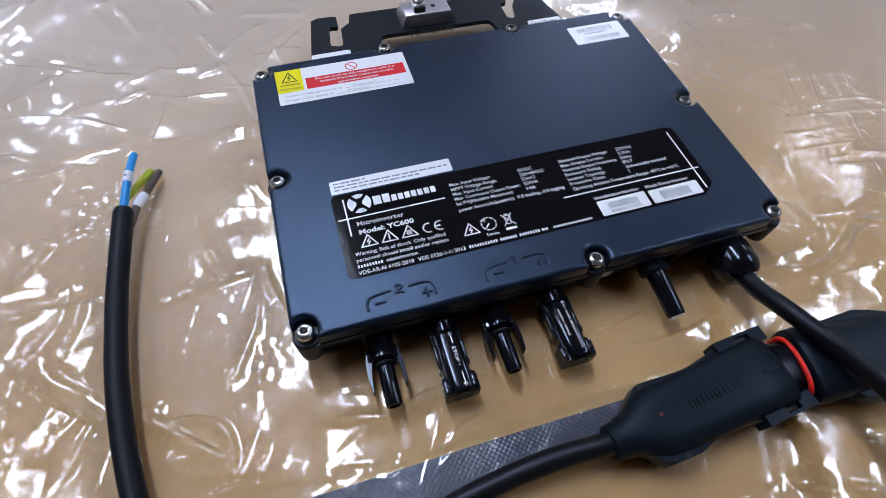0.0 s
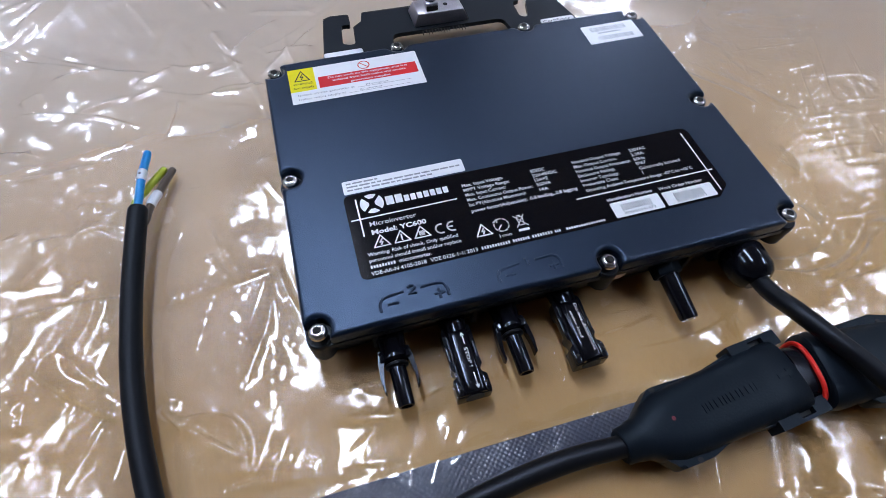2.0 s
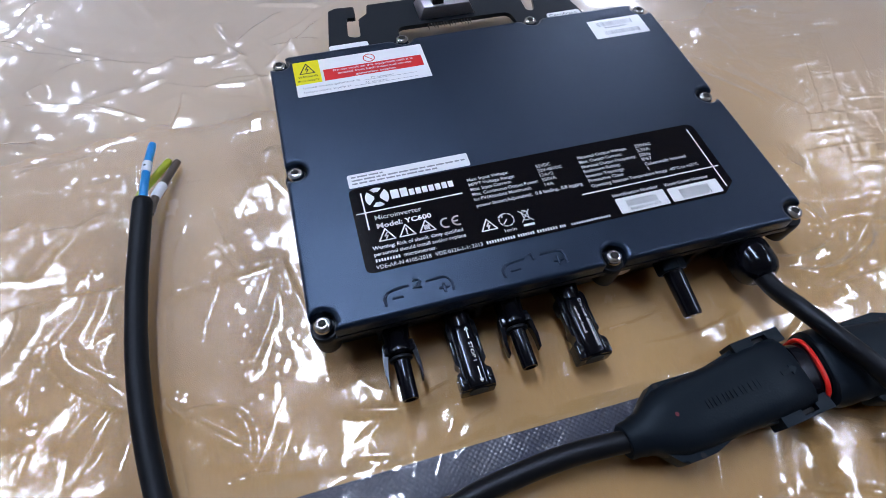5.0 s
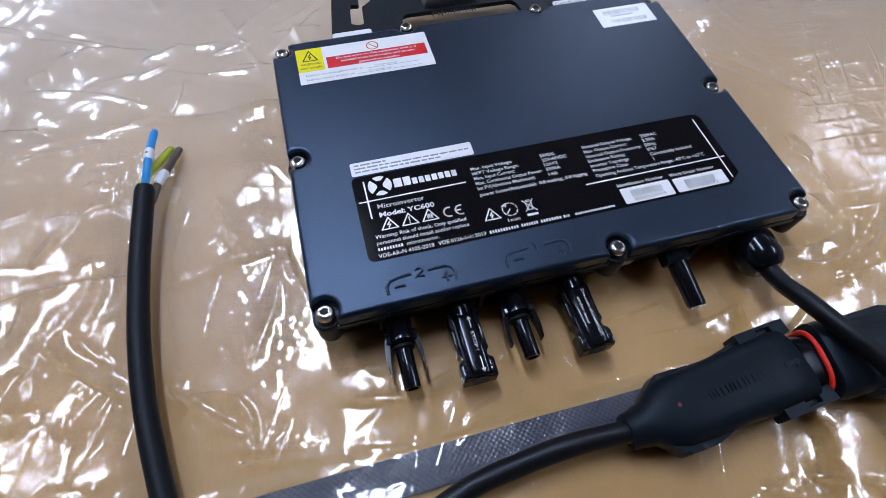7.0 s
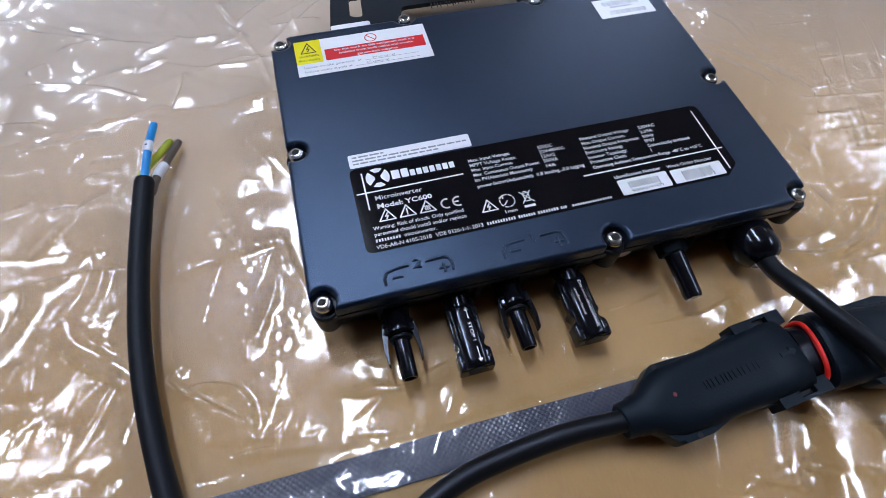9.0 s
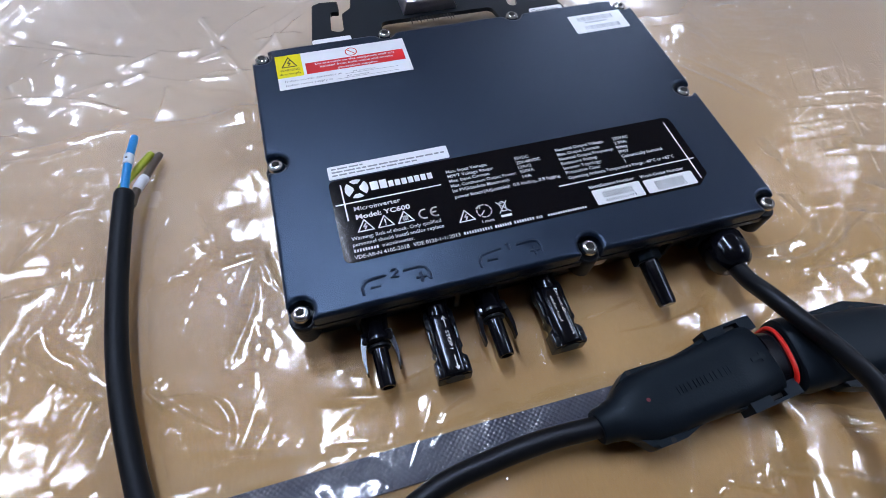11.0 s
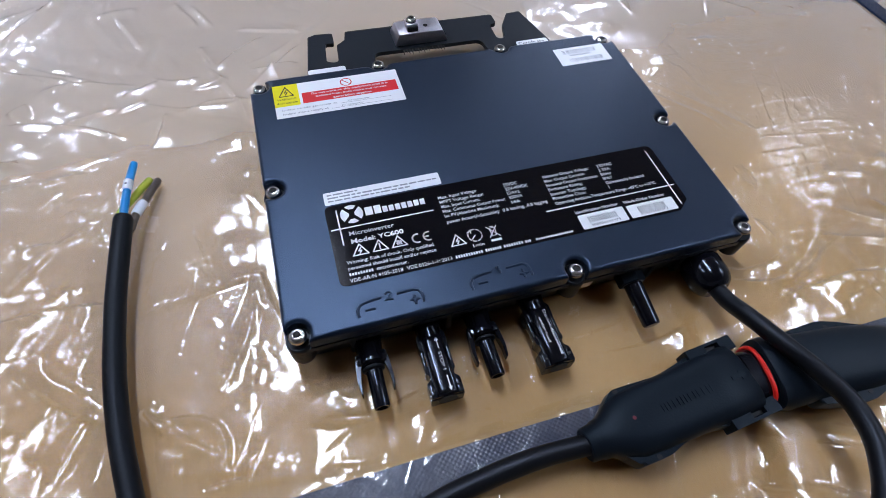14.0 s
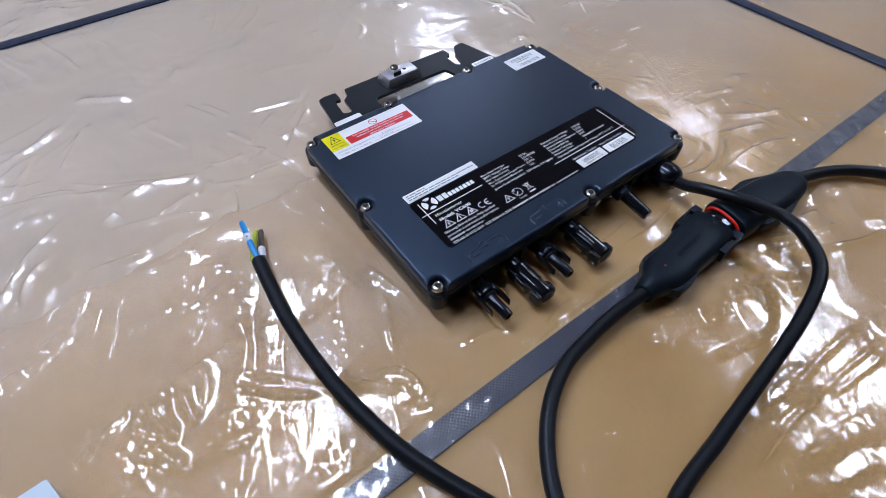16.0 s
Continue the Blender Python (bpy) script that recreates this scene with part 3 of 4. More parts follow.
def plastic_film():
    xs, ys = graded(-1.10, -0.42, 0.31, 1.05, 0.00105, 0.0030), graded(-0.46, -0.30, 0.24, 1.15, 0.00105, 0.0030)
    X, Y = np.meshgrid(xs, ys, indexing="ij")
    wx, wy = (smooth_noise(X, Y, 0.03, 3) - 0.5) * 0.010, (smooth_noise(X, Y, 0.03, 4) - 0.5) * 0.010
    A, B = X + wx, Y + wy
    left = np.clip((-X - 0.10) / 0.12, 0, 1)
    back = np.clip((Y - 0.17) / 0.15, 0, 1) * (1 - left)
    calm = 1 - 0.35 * np.clip((X - 0.16) / 0.06, 0, 1) * np.clip((Y + 0.06) / 0.06, 0, 1)
    loose = np.clip(1.3 * smooth_noise(X, Y, 0.13, 11) - 0.10 + 0.12 * left - 0.2 * back, 0.28, 1.0) * calm
    bias = np.clip(3 * smooth_noise(X, Y, 0.16, 51) - 1.0 - 0.3 * left + 2.0 * np.clip((-0.08 - Y) / 0.05, 0, 1), 0, 1)
    # soft swells, then broad flat facets
    h = 0.0034 * loose * smooth_noise(A, B, 0.060, 1) + 0.0011 * loose * smooth_noise(A, B, 0.022, 6)
    h += 0.0016 * loose * (bias * facets(X, Y, 0.030, 2, 4.0, 4) + (1 - bias) * facets(X, Y, 0.030, 3, 3.0, 58))
    # long narrow facets in patches, four ways
    for turn, seed, cell, rise in ((8, 31, 0.012, 0.0017), (-28, 32, 0.011, 0.0015), (62, 33, 0.012, 0.0017), (100, 34, 0.010, 0.0014)):
        mask = np.clip(3.2 * smooth_noise(X, Y, 0.075, seed + 10) - 1.75 + 0.2 * left - 0.3 * back, 0, 1) * np.sqrt(calm)
        h += rise * mask * facets(A, B, cell, seed, 11.0, turn)
    # crinkled knots
    rng = random.Random(77)
    knots = np.zeros_like(h)
    for n in range(190):
        px, py, r = rng.uniform(-0.55, 0.50), rng.uniform(-0.36, 0.60), rng.uniform(0.006, 0.020)
        if px > -0.2 and (py > 0.14 or abs(py + 0.12) < 0.03) and rng.random() < 0.75:
            continue
        a, b = np.searchsorted(xs, (px - 3 * r, px + 3 * r)), np.searchsorted(ys, (py - 3 * r, py + 3 * r))
        q = (slice(*a), slice(*b))
        knots[q] = np.maximum(knots[q], np.exp(-((X[q] - px) ** 2 + 2.5 * (Y[q] - py) ** 2) / r ** 2))
    h += knots * (0.0022 * facets(A, B, 0.0075, 7, 2.6, 10) + 0.0009 * facets(A, B, 0.0042, 9, 1.8, 60))
    A, B = X + 0.35 * wx, Y + 0.35 * wy

    def pleat(x0, y0, x1, y1, height, steep, lee, bow):
        m = 0.035 + 0.3 * abs(bow) * math.hypot(x1 - x0, y1 - y0)
        a = np.searchsorted(xs, (min(x0, x1) - m, max(x0, x1) + m))
        b = np.searchsorted(ys, (min(y0, y1) - m, max(y0, y1) + m))
        q = (slice(*a), slice(*b))
        if X[q].size:
            h[q] += fold(A[q], B[q], x0, y0, x1, y1, height, steep, lee, bow)

    # lesser pleats at random, in loose families
    for n in range(190):
        x, y = rng.uniform(-0.80, 0.75), rng.uniform(-0.42, 0.95)
        if y < -0.10:
            turn = rng.gauss(-0.05, 0.22)
        elif x < -0.12:
            turn = rng.choice((rng.gauss(-0.15, 0.3), rng.gauss(1.2, 0.4)))
        else:
            turn = rng.uniform(0, math.pi)
        many = rng.randint(1, 3)
        if y > 0.18 and x > -0.22:
            many = rng.randint(0, 2)
        c, s = math.cos(turn), math.sin(turn)
        for k in range(many):
            far, gap, slide = rng.uniform(0.03, 0.11), k * rng.uniform(0.009, 0.02), rng.uniform(-0.03, 0.03)
            px, py = x - s * gap + c * slide, y + c * gap + s * slide
            pleat(px, py, px + far * c, py + far * s, rng.uniform(0.0006, 0.0018), rng.uniform(0.0024, 0.0040), rng.uniform(0.005, 0.014), rng.uniform(-0.6, 0.6))
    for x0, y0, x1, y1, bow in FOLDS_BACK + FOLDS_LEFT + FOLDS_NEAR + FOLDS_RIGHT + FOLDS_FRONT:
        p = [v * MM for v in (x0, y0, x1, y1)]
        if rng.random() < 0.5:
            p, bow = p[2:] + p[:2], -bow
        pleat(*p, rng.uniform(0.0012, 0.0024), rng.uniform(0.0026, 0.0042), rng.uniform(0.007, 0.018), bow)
    dots = np.zeros_like(h)
    for n in range(170):
        px, py = rng.gauss(-0.155, 0.020), rng.gauss(-0.072, 0.018)
        a, b = np.searchsorted(xs, (px - 0.008, px + 0.008)), np.searchsorted(ys, (py - 0.008, py + 0.008))
        q = (slice(*a), slice(*b))
        r = rng.uniform(0.0012, 0.0022)
        dots[q] = np.maximum(dots[q], rng.uniform(0.07, 0.20) * r * np.exp(-((X[q] - px) ** 2 + (Y[q] - py) ** 2) / r ** 2))
    low = keep_low(X, Y, -0.128, -0.09, 0.128, 0.094, 0.016)
    low = np.minimum(low, 0.25 + 0.75 * keep_low(X, Y, -0.005, -0.182, 0.172, -0.146, 0.015))
    rise = h - np.percentile(h, 25)
    z = 0.0006 + np.minimum(0.0007 * np.logaddexp(0, rise / 0.0007), 0.0085) * low + dots * low
    # drawn tight over the front strap, pressed flat under the others
    over = keep_low(X, Y, -2, -0.1675, 2, -0.1500, 0.007)
    z = np.maximum(z * (0.25 + 0.75 * over) + 0.0027 * (1 - over), 0.0032 * (1 - over * over * (3 - 2 * over)))
    z += 0.0017 * (1 - over) * (facets(X, Y, 0.0065, 61, 2.2, 24) + 0.6 * facets(X, Y, 0.012, 62, 3.0, -12))
    for box in ((0.4298, -2, 0.4462, 2), (-2, 0.4896, 2, 0.5064)):
        over = keep_low(X, Y, *box, 0.008)
        z = 0.0005 + (z - 0.0005) * over
    ni, nj = X.shape
    me = bpy.data.meshes.new("plastic_film")
    co = np.stack([X, Y, z], -1).reshape(-1, 3)
    idx = np.arange(ni * nj).reshape(ni, nj)
    quads = np.stack([idx[:-1, :-1], idx[1:, :-1], idx[1:, 1:], idx[:-1, 1:]], -1).reshape(-1, 4)
    me.vertices.add(len(co))
    me.vertices.foreach_set("co", co.astype(np.float32).ravel())
    me.loops.add(quads.size)
    me.loops.foreach_set("vertex_index", quads.astype(np.int32).ravel())
    me.polygons.add(len(quads))
    me.polygons.foreach_set("loop_start", np.arange(0, quads.size, 4, dtype=np.int32))
    me.update(calc_edges=True)
    me.polygons.foreach_set("use_smooth", np.ones(len(quads), dtype=bool))
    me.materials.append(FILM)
    film = new("plastic_film", me)
    film.visible_shadow = False
    return tagged(film, "clear crumpled plastic film spread over tan board", "plastic film", kind="structure")


plastic_film()


# ---- the inverter ----
inverter = thing("micro_inverter", "flat black metal solar inverter box lying on clear plastic film", "inverter")
X0, X1, Y0, Y1 = -0.130, 0.130, -0.0932, 0.0962
SCREWS = [(-0.124, -0.088), (0.019, -0.089), (0.124, -0.088), (0.124, 0.001), (0.124, 0.0905), (0.045, 0.0965), (-0.044, 0.0975), (-0.124, 0.0905), (-0.125, 0.002)]


def notched(r, d=0.0):
    """The lid's outline drawn in by d, counter-clockwise, with a round notch at every screw."""
    out = []
    r += d
    xa, xb, ya, yb = X0 + d, X1 - d, Y0 + d, Y1 - d

    def arc(cx, cy, a0, a1, n=12):
        for i in range(n + 1):
            a = radians(a0 + (a1 - a0) * i / n)
            out.append((cx + r * math.cos(a), cy + r * math.sin(a)))

    def deg(v):
        return math.degrees(math.acos(max(-1, min(1, v / r))))

    for n, (x, y) in enumerate(SCREWS):
        if n == 0:
            arc(x, y, 180 - deg(x - xa), -90 + deg(y - ya))
        elif n == 1:
            arc(x, y, 270 - deg(y - ya), -90 + deg(y - ya))
        elif n == 2:
            arc(x, y, 270 - deg(y - ya), deg(xb - x))
        elif n == 3:
            arc(x, y, 360 - deg(xb - x), deg(xb - x))
        elif n == 4:
            arc(x, y, 360 - deg(xb - x), 90 + deg(yb - y))
        elif n in (5, 6):
            arc(x, y, 450 - deg(yb - y), 90 + deg(yb - y))
        elif n == 7:
            arc(x, y, 450 - deg(yb - y), 180 + deg(x - xa))
        else:
            arc(x, y, 180 - deg(x - xa), -180 + deg(x - xa))
    return out


def eased(line, n=1100, rounds=6):
    """An outline of n even points with its corners worn round."""
    p = np.array(line + line[:1])
    s = np.r_[0, np.cumsum(np.hypot(*np.diff(p, axis=0).T))]
    at = np.linspace(0, s[-1], n, endpoint=False)
    q = np.stack([np.interp(at, s, p[:, 0]), np.interp(at, s, p[:, 1])], -1)
    for _ in range(rounds):
        q = 0.5 * q + 0.25 * (np.roll(q, 1, 0) + np.roll(q, -1, 0))
    return q.tolist()


def lid_mesh(r, low, top, soft, steps=5):
    bm = bmesh.new()
    levels = [(0.0, low)] + [(soft * (1 - math.cos(radians(90 * k / steps))), top - soft * (1 - math.sin(radians(90 * k / steps)))) for k in range(steps + 1)]
    rings = [[bm.verts.new((x, y, z)) for x, y in eased(notched(r, d))] for d, z in levels]
    for a, b in zip(rings, rings[1:]):
        for k in range(len(a)):
            bm.faces.new((a[k], a[(k + 1) % len(a)], b[(k + 1) % len(a)], b[k]))
    bm.faces.new(rings[-1])
    bm.faces.new(rings[0][::-1])
    return bm


part("lid", lid_mesh(0.0064, 0.0262, ZT, 0.0022), COATED, inverter, "black powder-coated metal lid", angle=50)
tray_line = fillet(rect(X0 - 0.0004, Y0 - 0.0004, X1 + 0.0004, Y1 + 0.0006), 0.0075, 6)
bm = slab(tray_line, 0.0225, 0.0258, 0.0006)
slab(fillet(rect(X0 + 0.003, Y0 + 0.004, X1 - 0.003, Y1 - 0.002), 0.008, 6), 0.0030, 0.0226, 0.0, bm, taper=0.002)
for x, y in SCREWS:
    lathe([(0.0062, 0.012), (0.0066, 0.0245), (0.0064, 0.0264), (0.0058, 0.0272)], Matrix.Translation((x, y, 0)), 20, bm)
for x in (-0.10, -0.05, 0.07, 0.10):
    block(x - 0.0015, Y0 + 0.001, 0.006, x + 0.0015, Y0 + 0.0045, 0.0225, 0.0004, bm)
part("tray", bm, CAST, inverter, "black cast metal lower tray")

bm = lathe([(0.0043, 0.0), (0.0043, 0.0010), (0.0040, 0.0020), (0.0033, 0.0027), (0.0024, 0.0030), (0.0019, 0.0030), (0.0017, 0.0014), (0.0007, 0.0013)], None, 24, six=(5, 6))
screw = part("screw", bm, STEEL, inverter, "shiny button-head steel screw")
screw.location = (*SCREWS[0], 0.0300)
star = [(0.00225 * (1.0 if k % 2 else 0.72) * math.cos(math.pi * k / 6), 0.00225 * (1.0 if k % 2 else 0.72) * math.sin(math.pi * k / 6)) for k in range(12)]
# a near-black star set flush paints the shade inside the screw drive
recess = part("drive_shade", slab(star, 0.0026, 0.00304), DARK, screw, "dark star plate standing for the shade in the drive")
for n, (x, y) in enumerate(SCREWS[1:]):
    head = again(screw, x, y, 0.0300 if n not in (4, 5) else 0.0306, 17.0 * n)
    new("drive_shade", recess.data).parent = head


# raised marks by the connectors
def raised_mark(cx, digit):
    lines = [mm([(-16, -8), (-16.2, -4.2), (-14.5, -1.6), (-12, -0.8), (-4, 0)]), mm([(4, 0), (12.5, 0.4), (15.2, -0.8), (16.2, -3.5), (16, -7.5)]),
             mm([(-12.5, -5), (-7.5, -5)]), mm([(9.5, -5.2), (14.5, -5.2)]), mm([(12, -2.8), (12, -7.8)])]
    lines.append(mm([(-1.6, 1.2), (-0.6, 2.2), (1, 2), (1.5, 0.8), (-1.7, -2.2), (1.8, -2.2)]) if digit == 2 else mm([(-1, 1.2), (0.3, 2.2), (0.3, -2.2)]))
    bm = bmesh.new()
    for line in lines:
        tube([(cx + x, -0.0798 + y, ZT - 0.0001) for x, y in line], 0.00085, 8, 0, bm)
    return part("raised_mark", bm, COATED, inverter, "raised polarity mark")


raised_mark(-0.0785, 2)
raised_mark(-0.0212, 1)

# the rating label
z0, z1 = ZT - 0.0001, ZT + 0.00018
rating = part("rating_label", slab(fillet(mm([(-100, -69.5), (93, -69.5), (101, -63), (101, -19), (-100, -18.2)]), [0.004, 0.003, 0.003, 0.005, 0.004]), z0, z1), LABEL_INK, inverter, "glossy black rating label with white print")
ZL = z1 + 0.00005
part("print_line", strokes([mm([(-94, -22), (-94, -45)]), mm([(-98.3, -34.6), (-43, -34.6)])], 0.0008, ZL), WHITE_INK, rating, smooth=False)
part("print_line", strokes([mm([(96, -23), (96, -65.2)]), mm([(18, -51.4), (99, -51.4)])], 0.0008, ZL), WHITE_INK, rating, smooth=False)
bm = bmesh.new()
for a0, spread, inner in ((0, 44, 0.0016), (180, 44, 0.0016), (90, 30, 0.0034), (270, 30, 0.0034)):
    rim = circle(-0.0862, -0.0262, 0.0062, 10, a0 - spread, a0 + spread)
    bm.faces.new([bm.verts.new((x, y, ZL)) for x, y in rim + circle(-0.0862, -0.0262, inner, 6, a0 + spread * 0.6, a0 - spread * 0.6)])
part("round_emblem", bm, WHITE_INK, rating, smooth=False)
word = [(-79, -29.2, -74.8, -23.6), (-74.0, -29.2, -70.2, -23.6)] + [(-69.4 + 3.5 * i, -29.2, -66.7 + 3.5 * i, -25.2) for i in range(7)]
part("wordmark_bars", bars([tuple(v * MM for v in b) for b in word], ZL), WHITE_INK, rating, smooth=False)


def print_on(rows, size=None):
    for text, x, y, w, hgt, weight in rows:
        lettering(text, x * MM, y * MM, ZL, rating, WHITE_INK, width=w * MM, height=hgt * MM, weight=weight)


print_on([("Microinverter", -90, -40.2, 24, 2.9, 0.005), ("Model: YC600", -90, -45.4, 28, 2.9, 0.03),
          ("Warning: Risk of shock. Only qualified", -94.5, -57.4, 45.5, 2.2, 0.006), ("personnel should install and/or replace", -94.5, -60.9, 46, 2.2, 0.006),
          ("microinverter.", -80.5, -64.3, 16, 2.2, 0.006), ("VDE-AR-N 4105-2018", -95, -68.1, 27, 2.2, 0.008), ("VDE 0126-1-1: 2013", -66, -68.1, 24, 2.2, 0.008),
          ("Max. Input Voltage:", -38, -28.2, 23, 2.2, 0.006), ("MPPT Voltage Range:", -38, -31.5, 25.5, 2.2, 0.006), ("Max. Input Current:", -38, -34.7, 22.5, 2.2, 0.006),
          ("Max. Continuous Output Power:", -38, -38, 36.5, 2.2, 0.006), ("Isc PV(Absolute Maximum):", -38, -41.3, 31.5, 2.2, 0.006),
          ("power factor(Adjustable):  0.8 leading...0.8 lagging", -38, -45.4, 59, 2.2, 0.006),
          ("55VDC", 1, -28.4, 8.3, 2.2, 0.006), ("22V-48VDC", 1, -31.6, 14, 2.2, 0.006), ("12A\u00d72", 1, -34.7, 7.6, 2.2, 0.006), ("550VA", 1, -37.9, 8, 2.2, 0.006), ("14A", 1.2, -41.3, 5, 2.2, 0.006),
          ("Nominal Output Voltage:", 25.5, -28.3, 29.5, 2.2, 0.006), ("Max. Output Current:", 25.3, -31.6, 25.5, 2.2, 0.006), ("Nominal Output Frequency:", 25.2, -35, 32.5, 2.2, 0.006),
          ("Enclosure Rating:", 25, -38.2, 21.5, 2.2, 0.006), ("Inverter Topology:", 25, -41.6, 22.5, 2.2, 0.006), ("Protective Class:", 25, -44.8, 20.5, 2.2, 0.006),
          ("Operating Ambient Temperature Range: -40\u00b0C to +65\u00b0C", 25, -48.4, 64, 2.2, 0.006),
          ("230VAC", 60.5, -28.3, 10, 2.2, 0.006), ("2.39A", 60.2, -31.6, 7.5, 2.2, 0.006), ("50Hz", 60, -35, 6.8, 2.2, 0.006), ("IP67", 60, -38.2, 6, 2.2, 0.006), ("Galvanically Isolated", 60, -41.6, 25, 2.2, 0.006), ("I", 60.3, -44.8, 0.4, 2.2, 0.01),
          ("Identification Number", 33, -57.2, 26.5, 2.2, 0.006), ("Work Order Number", 63, -57.6, 26.5, 2.2, 0.006), ("1min", -29, -63.6, 6.2, 2.0, 0.006)])
# company lines as plain bars
def letter_bars(x0, x1, y, h):
    """Plain bars of the size of letters."""
    n = max(1, round((x1 - x0) / 1.35))
    return [tuple(v * MM for v in (x0 + (x1 - x0) * i / n, y, x0 + (x1 - x0) * (i + 0.62) / n, y + h * (1 - 0.12 * (i % 2)))) for i in range(n)]


part("company_bar", bars(letter_bars(-94.5, -82, -64.3, 1.7), ZL), WHITE_INK, rating, smooth=False)
part("company_bar", bars([b for a, e, hh in ((-40, -24.8, 1.8), (-23.6, -14.6, 1.8), (-13.4, -2.2, 1.8), (-1.2, 2.2, 1.6), (5, 27, 1.4)) for b in letter_bars(a, e, -68.0, hh)], ZL), WHITE_INK, rating, smooth=False)


def triangle_sign(cx, y0, kind):
    s = 4.0
    lines = [[(cx - s, y0), (cx + s, y0), (cx, y0 + 6.6), (cx - s, y0)]]
    if kind == "bolt":
        lines.append([(cx + 0.5, y0 + 4.2), (cx - 0.8, y0 + 2.4), (cx + 0.7, y0 + 2.5), (cx - 0.4, y0 + 0.9)])
    elif kind == "mark":
        lines += [[(cx, y0 + 4.4), (cx, y0 + 2.0)], [(cx - 0.1, y0 + 1.1), (cx + 0.1, y0 + 1.1)]]
    else:
        lines += [[(cx + d - 0.2, y0 + 3.6), (cx + d + 0.3, y0 + 2.8), (cx + d - 0.2, y0 + 2.0), (cx + d + 0.2, y0 + 1.2)] for d in (-1.0, 0, 1.0)]
    part("warning_sign", strokes([mm(l) for l in lines], 0.0007, ZL), WHITE_INK, rating, smooth=False)


for cx, y0, kind in ((-86.4, -53, "bolt"), (-76.2, -53, "mark"), (-66, -53, "heat"), (-36, -60.2, "bolt")):
    triangle_sign(cx, y0, kind)
part("conformity_mark", strokes([circle(-0.0560, -0.0505, 0.0027, 10, 75, 285), circle(-0.0500, -0.0505, 0.0027, 10, 75, 285), mm([(-52.4, -50.5), (-50.2, -50.5)])], 0.0009, ZL), WHITE_INK, rating, smooth=False)
part("clock_sign", strokes([circle(-0.0260, -0.0564, 0.0038, 3, a, a + 24) for a in range(0, 360, 40)] + [mm([(-26, -56.4), (-28, -58.6)]), mm([(-29.6, -54), (-27.4, -52.6), (-27.8, -54.6)])], 0.0007, ZL), WHITE_INK, rating, smooth=False)
part("bin_sign", strokes([mm(l) for l in [[(-18, -54), (-13.6, -54)], [(-17.4, -54), (-16.8, -59), (-14.6, -59), (-14.1, -54)], [(-18.6, -53), (-12.6, -60)], [(-13, -53), (-18.6, -60)], [(-16.8, -53.2), (-14.8, -53.2)]]], 0.0005, ZL), WHITE_INK, rating, smooth=False)
part("bin_sign", bars([(-0.0186, -0.0627, -0.0128, -0.0613)], ZL), WHITE_INK, rating, smooth=False)


def code_sticker(x0, y0, x1, y1, text, bx0, bx1, seed):
    st = part("code_sticker", slab(fillet(mm(rect(x0, y0, x1, y1)), 0.0008), ZL, ZL + 0.00012), PAPER, rating, "white barcode sticker")
    rng = random.Random(seed)
    rows, x = [], bx0
    while x < bx1:
        w = rng.choice((0.25, 0.35, 0.5))
        rows.append((x * MM, (y1 - 6.0) * MM, (x + w) * MM, (y1 - 2.0) * MM))
        x += w + rng.choice((0.3, 0.45, 0.7))
    bar = part("barcode", bars(rows, ZL + 0.00017), BLACK_INK, st, smooth=False)
    bar.parent = rating
    lettering(text, bx0 * MM, (y0 + 1.1) * MM, ZL + 0.00017, rating, BLACK_INK, width=(bx1 - bx0 + 0.5) * MM, height=1.7 * MM)


code_sticker(33, -68.2, 61, -58.6, "408000141479", 38.2, 55.8, 4)
code_sticker(63, -68, 92.6, -59.2, "0000786875F3", 69, 86, 5)

# the warning sticker
warn = part("warning_sticker", slab(fillet(mm(rect(-116, 56.8, -34.4, 87.8)), 0.0005), z0, z1), PAPER, inverter, "white sticker with yellow and red warning panels")
ZW = z1 + 0.00004
part("yellow_panel", bars([(-0.116, 0.0672, -0.1002, 0.0878)], ZW), YELLOW, warn, "yellow warning panel", smooth=False)
part("red_panel", bars([(-0.0984, 0.0676, -0.0368, 0.0776)], ZW), RED_INK, warn, "red notice panel", smooth=False)
ZW2 = ZW + 0.00004
part("warning_sign", strokes([mm([(-112.4, 76.6), (-103.6, 76.6), (-108, 85.4), (-112.4, 76.6)]), mm([(-107.4, 82.6), (-108.8, 80), (-107.2, 80.2), (-108.4, 77.8)])], 0.0007, ZW2), BLACK_INK, warn, smooth=False)
part("prohibition_sign", strokes([circle(-0.069, 0.0822, 0.0035, 24), mm([(-71.4, 84.6), (-66.6, 79.8)])], 0.0006, ZW2), RED_INK, warn, smooth=False)
for text, x, y, w, hh, mat, wt in (("WARNING", -114, 72.9, 11.8, 1.9, BLACK_INK, 0.0), ("dual supply", -114.6, 69.6, 13, 1.9, BLACK_INK, 0.0),
                                  ("Do not work on this equipment until it is", -92.5, 74.9, 50, 1.8, WHITE_INK, 0.02), ("isolated from both mains and on-site", -90, 71.9, 46, 1.8, WHITE_INK, 0.02), ("generation supplies", -79.5, 68.7, 25, 1.8, WHITE_INK, 0.02),
                                  ("Isolate on-site generator at", -112, 62.9, 34, 1.8, GREY_INK, 0.0), ("Isolate mains supply at", -112, 59.2, 28, 1.8, GREY_INK, 0.0),
                                  ("PV connector", -71, 63.3, 14, 1.5, GREY_INK, 0.0), ("AC connector", -75.5, 59.7, 14, 1.5, GREY_INK, 0.0)):
    lettering(text, x * MM, y * MM, ZW2, warn, mat, width=w * MM, height=hh * MM, weight=wt)
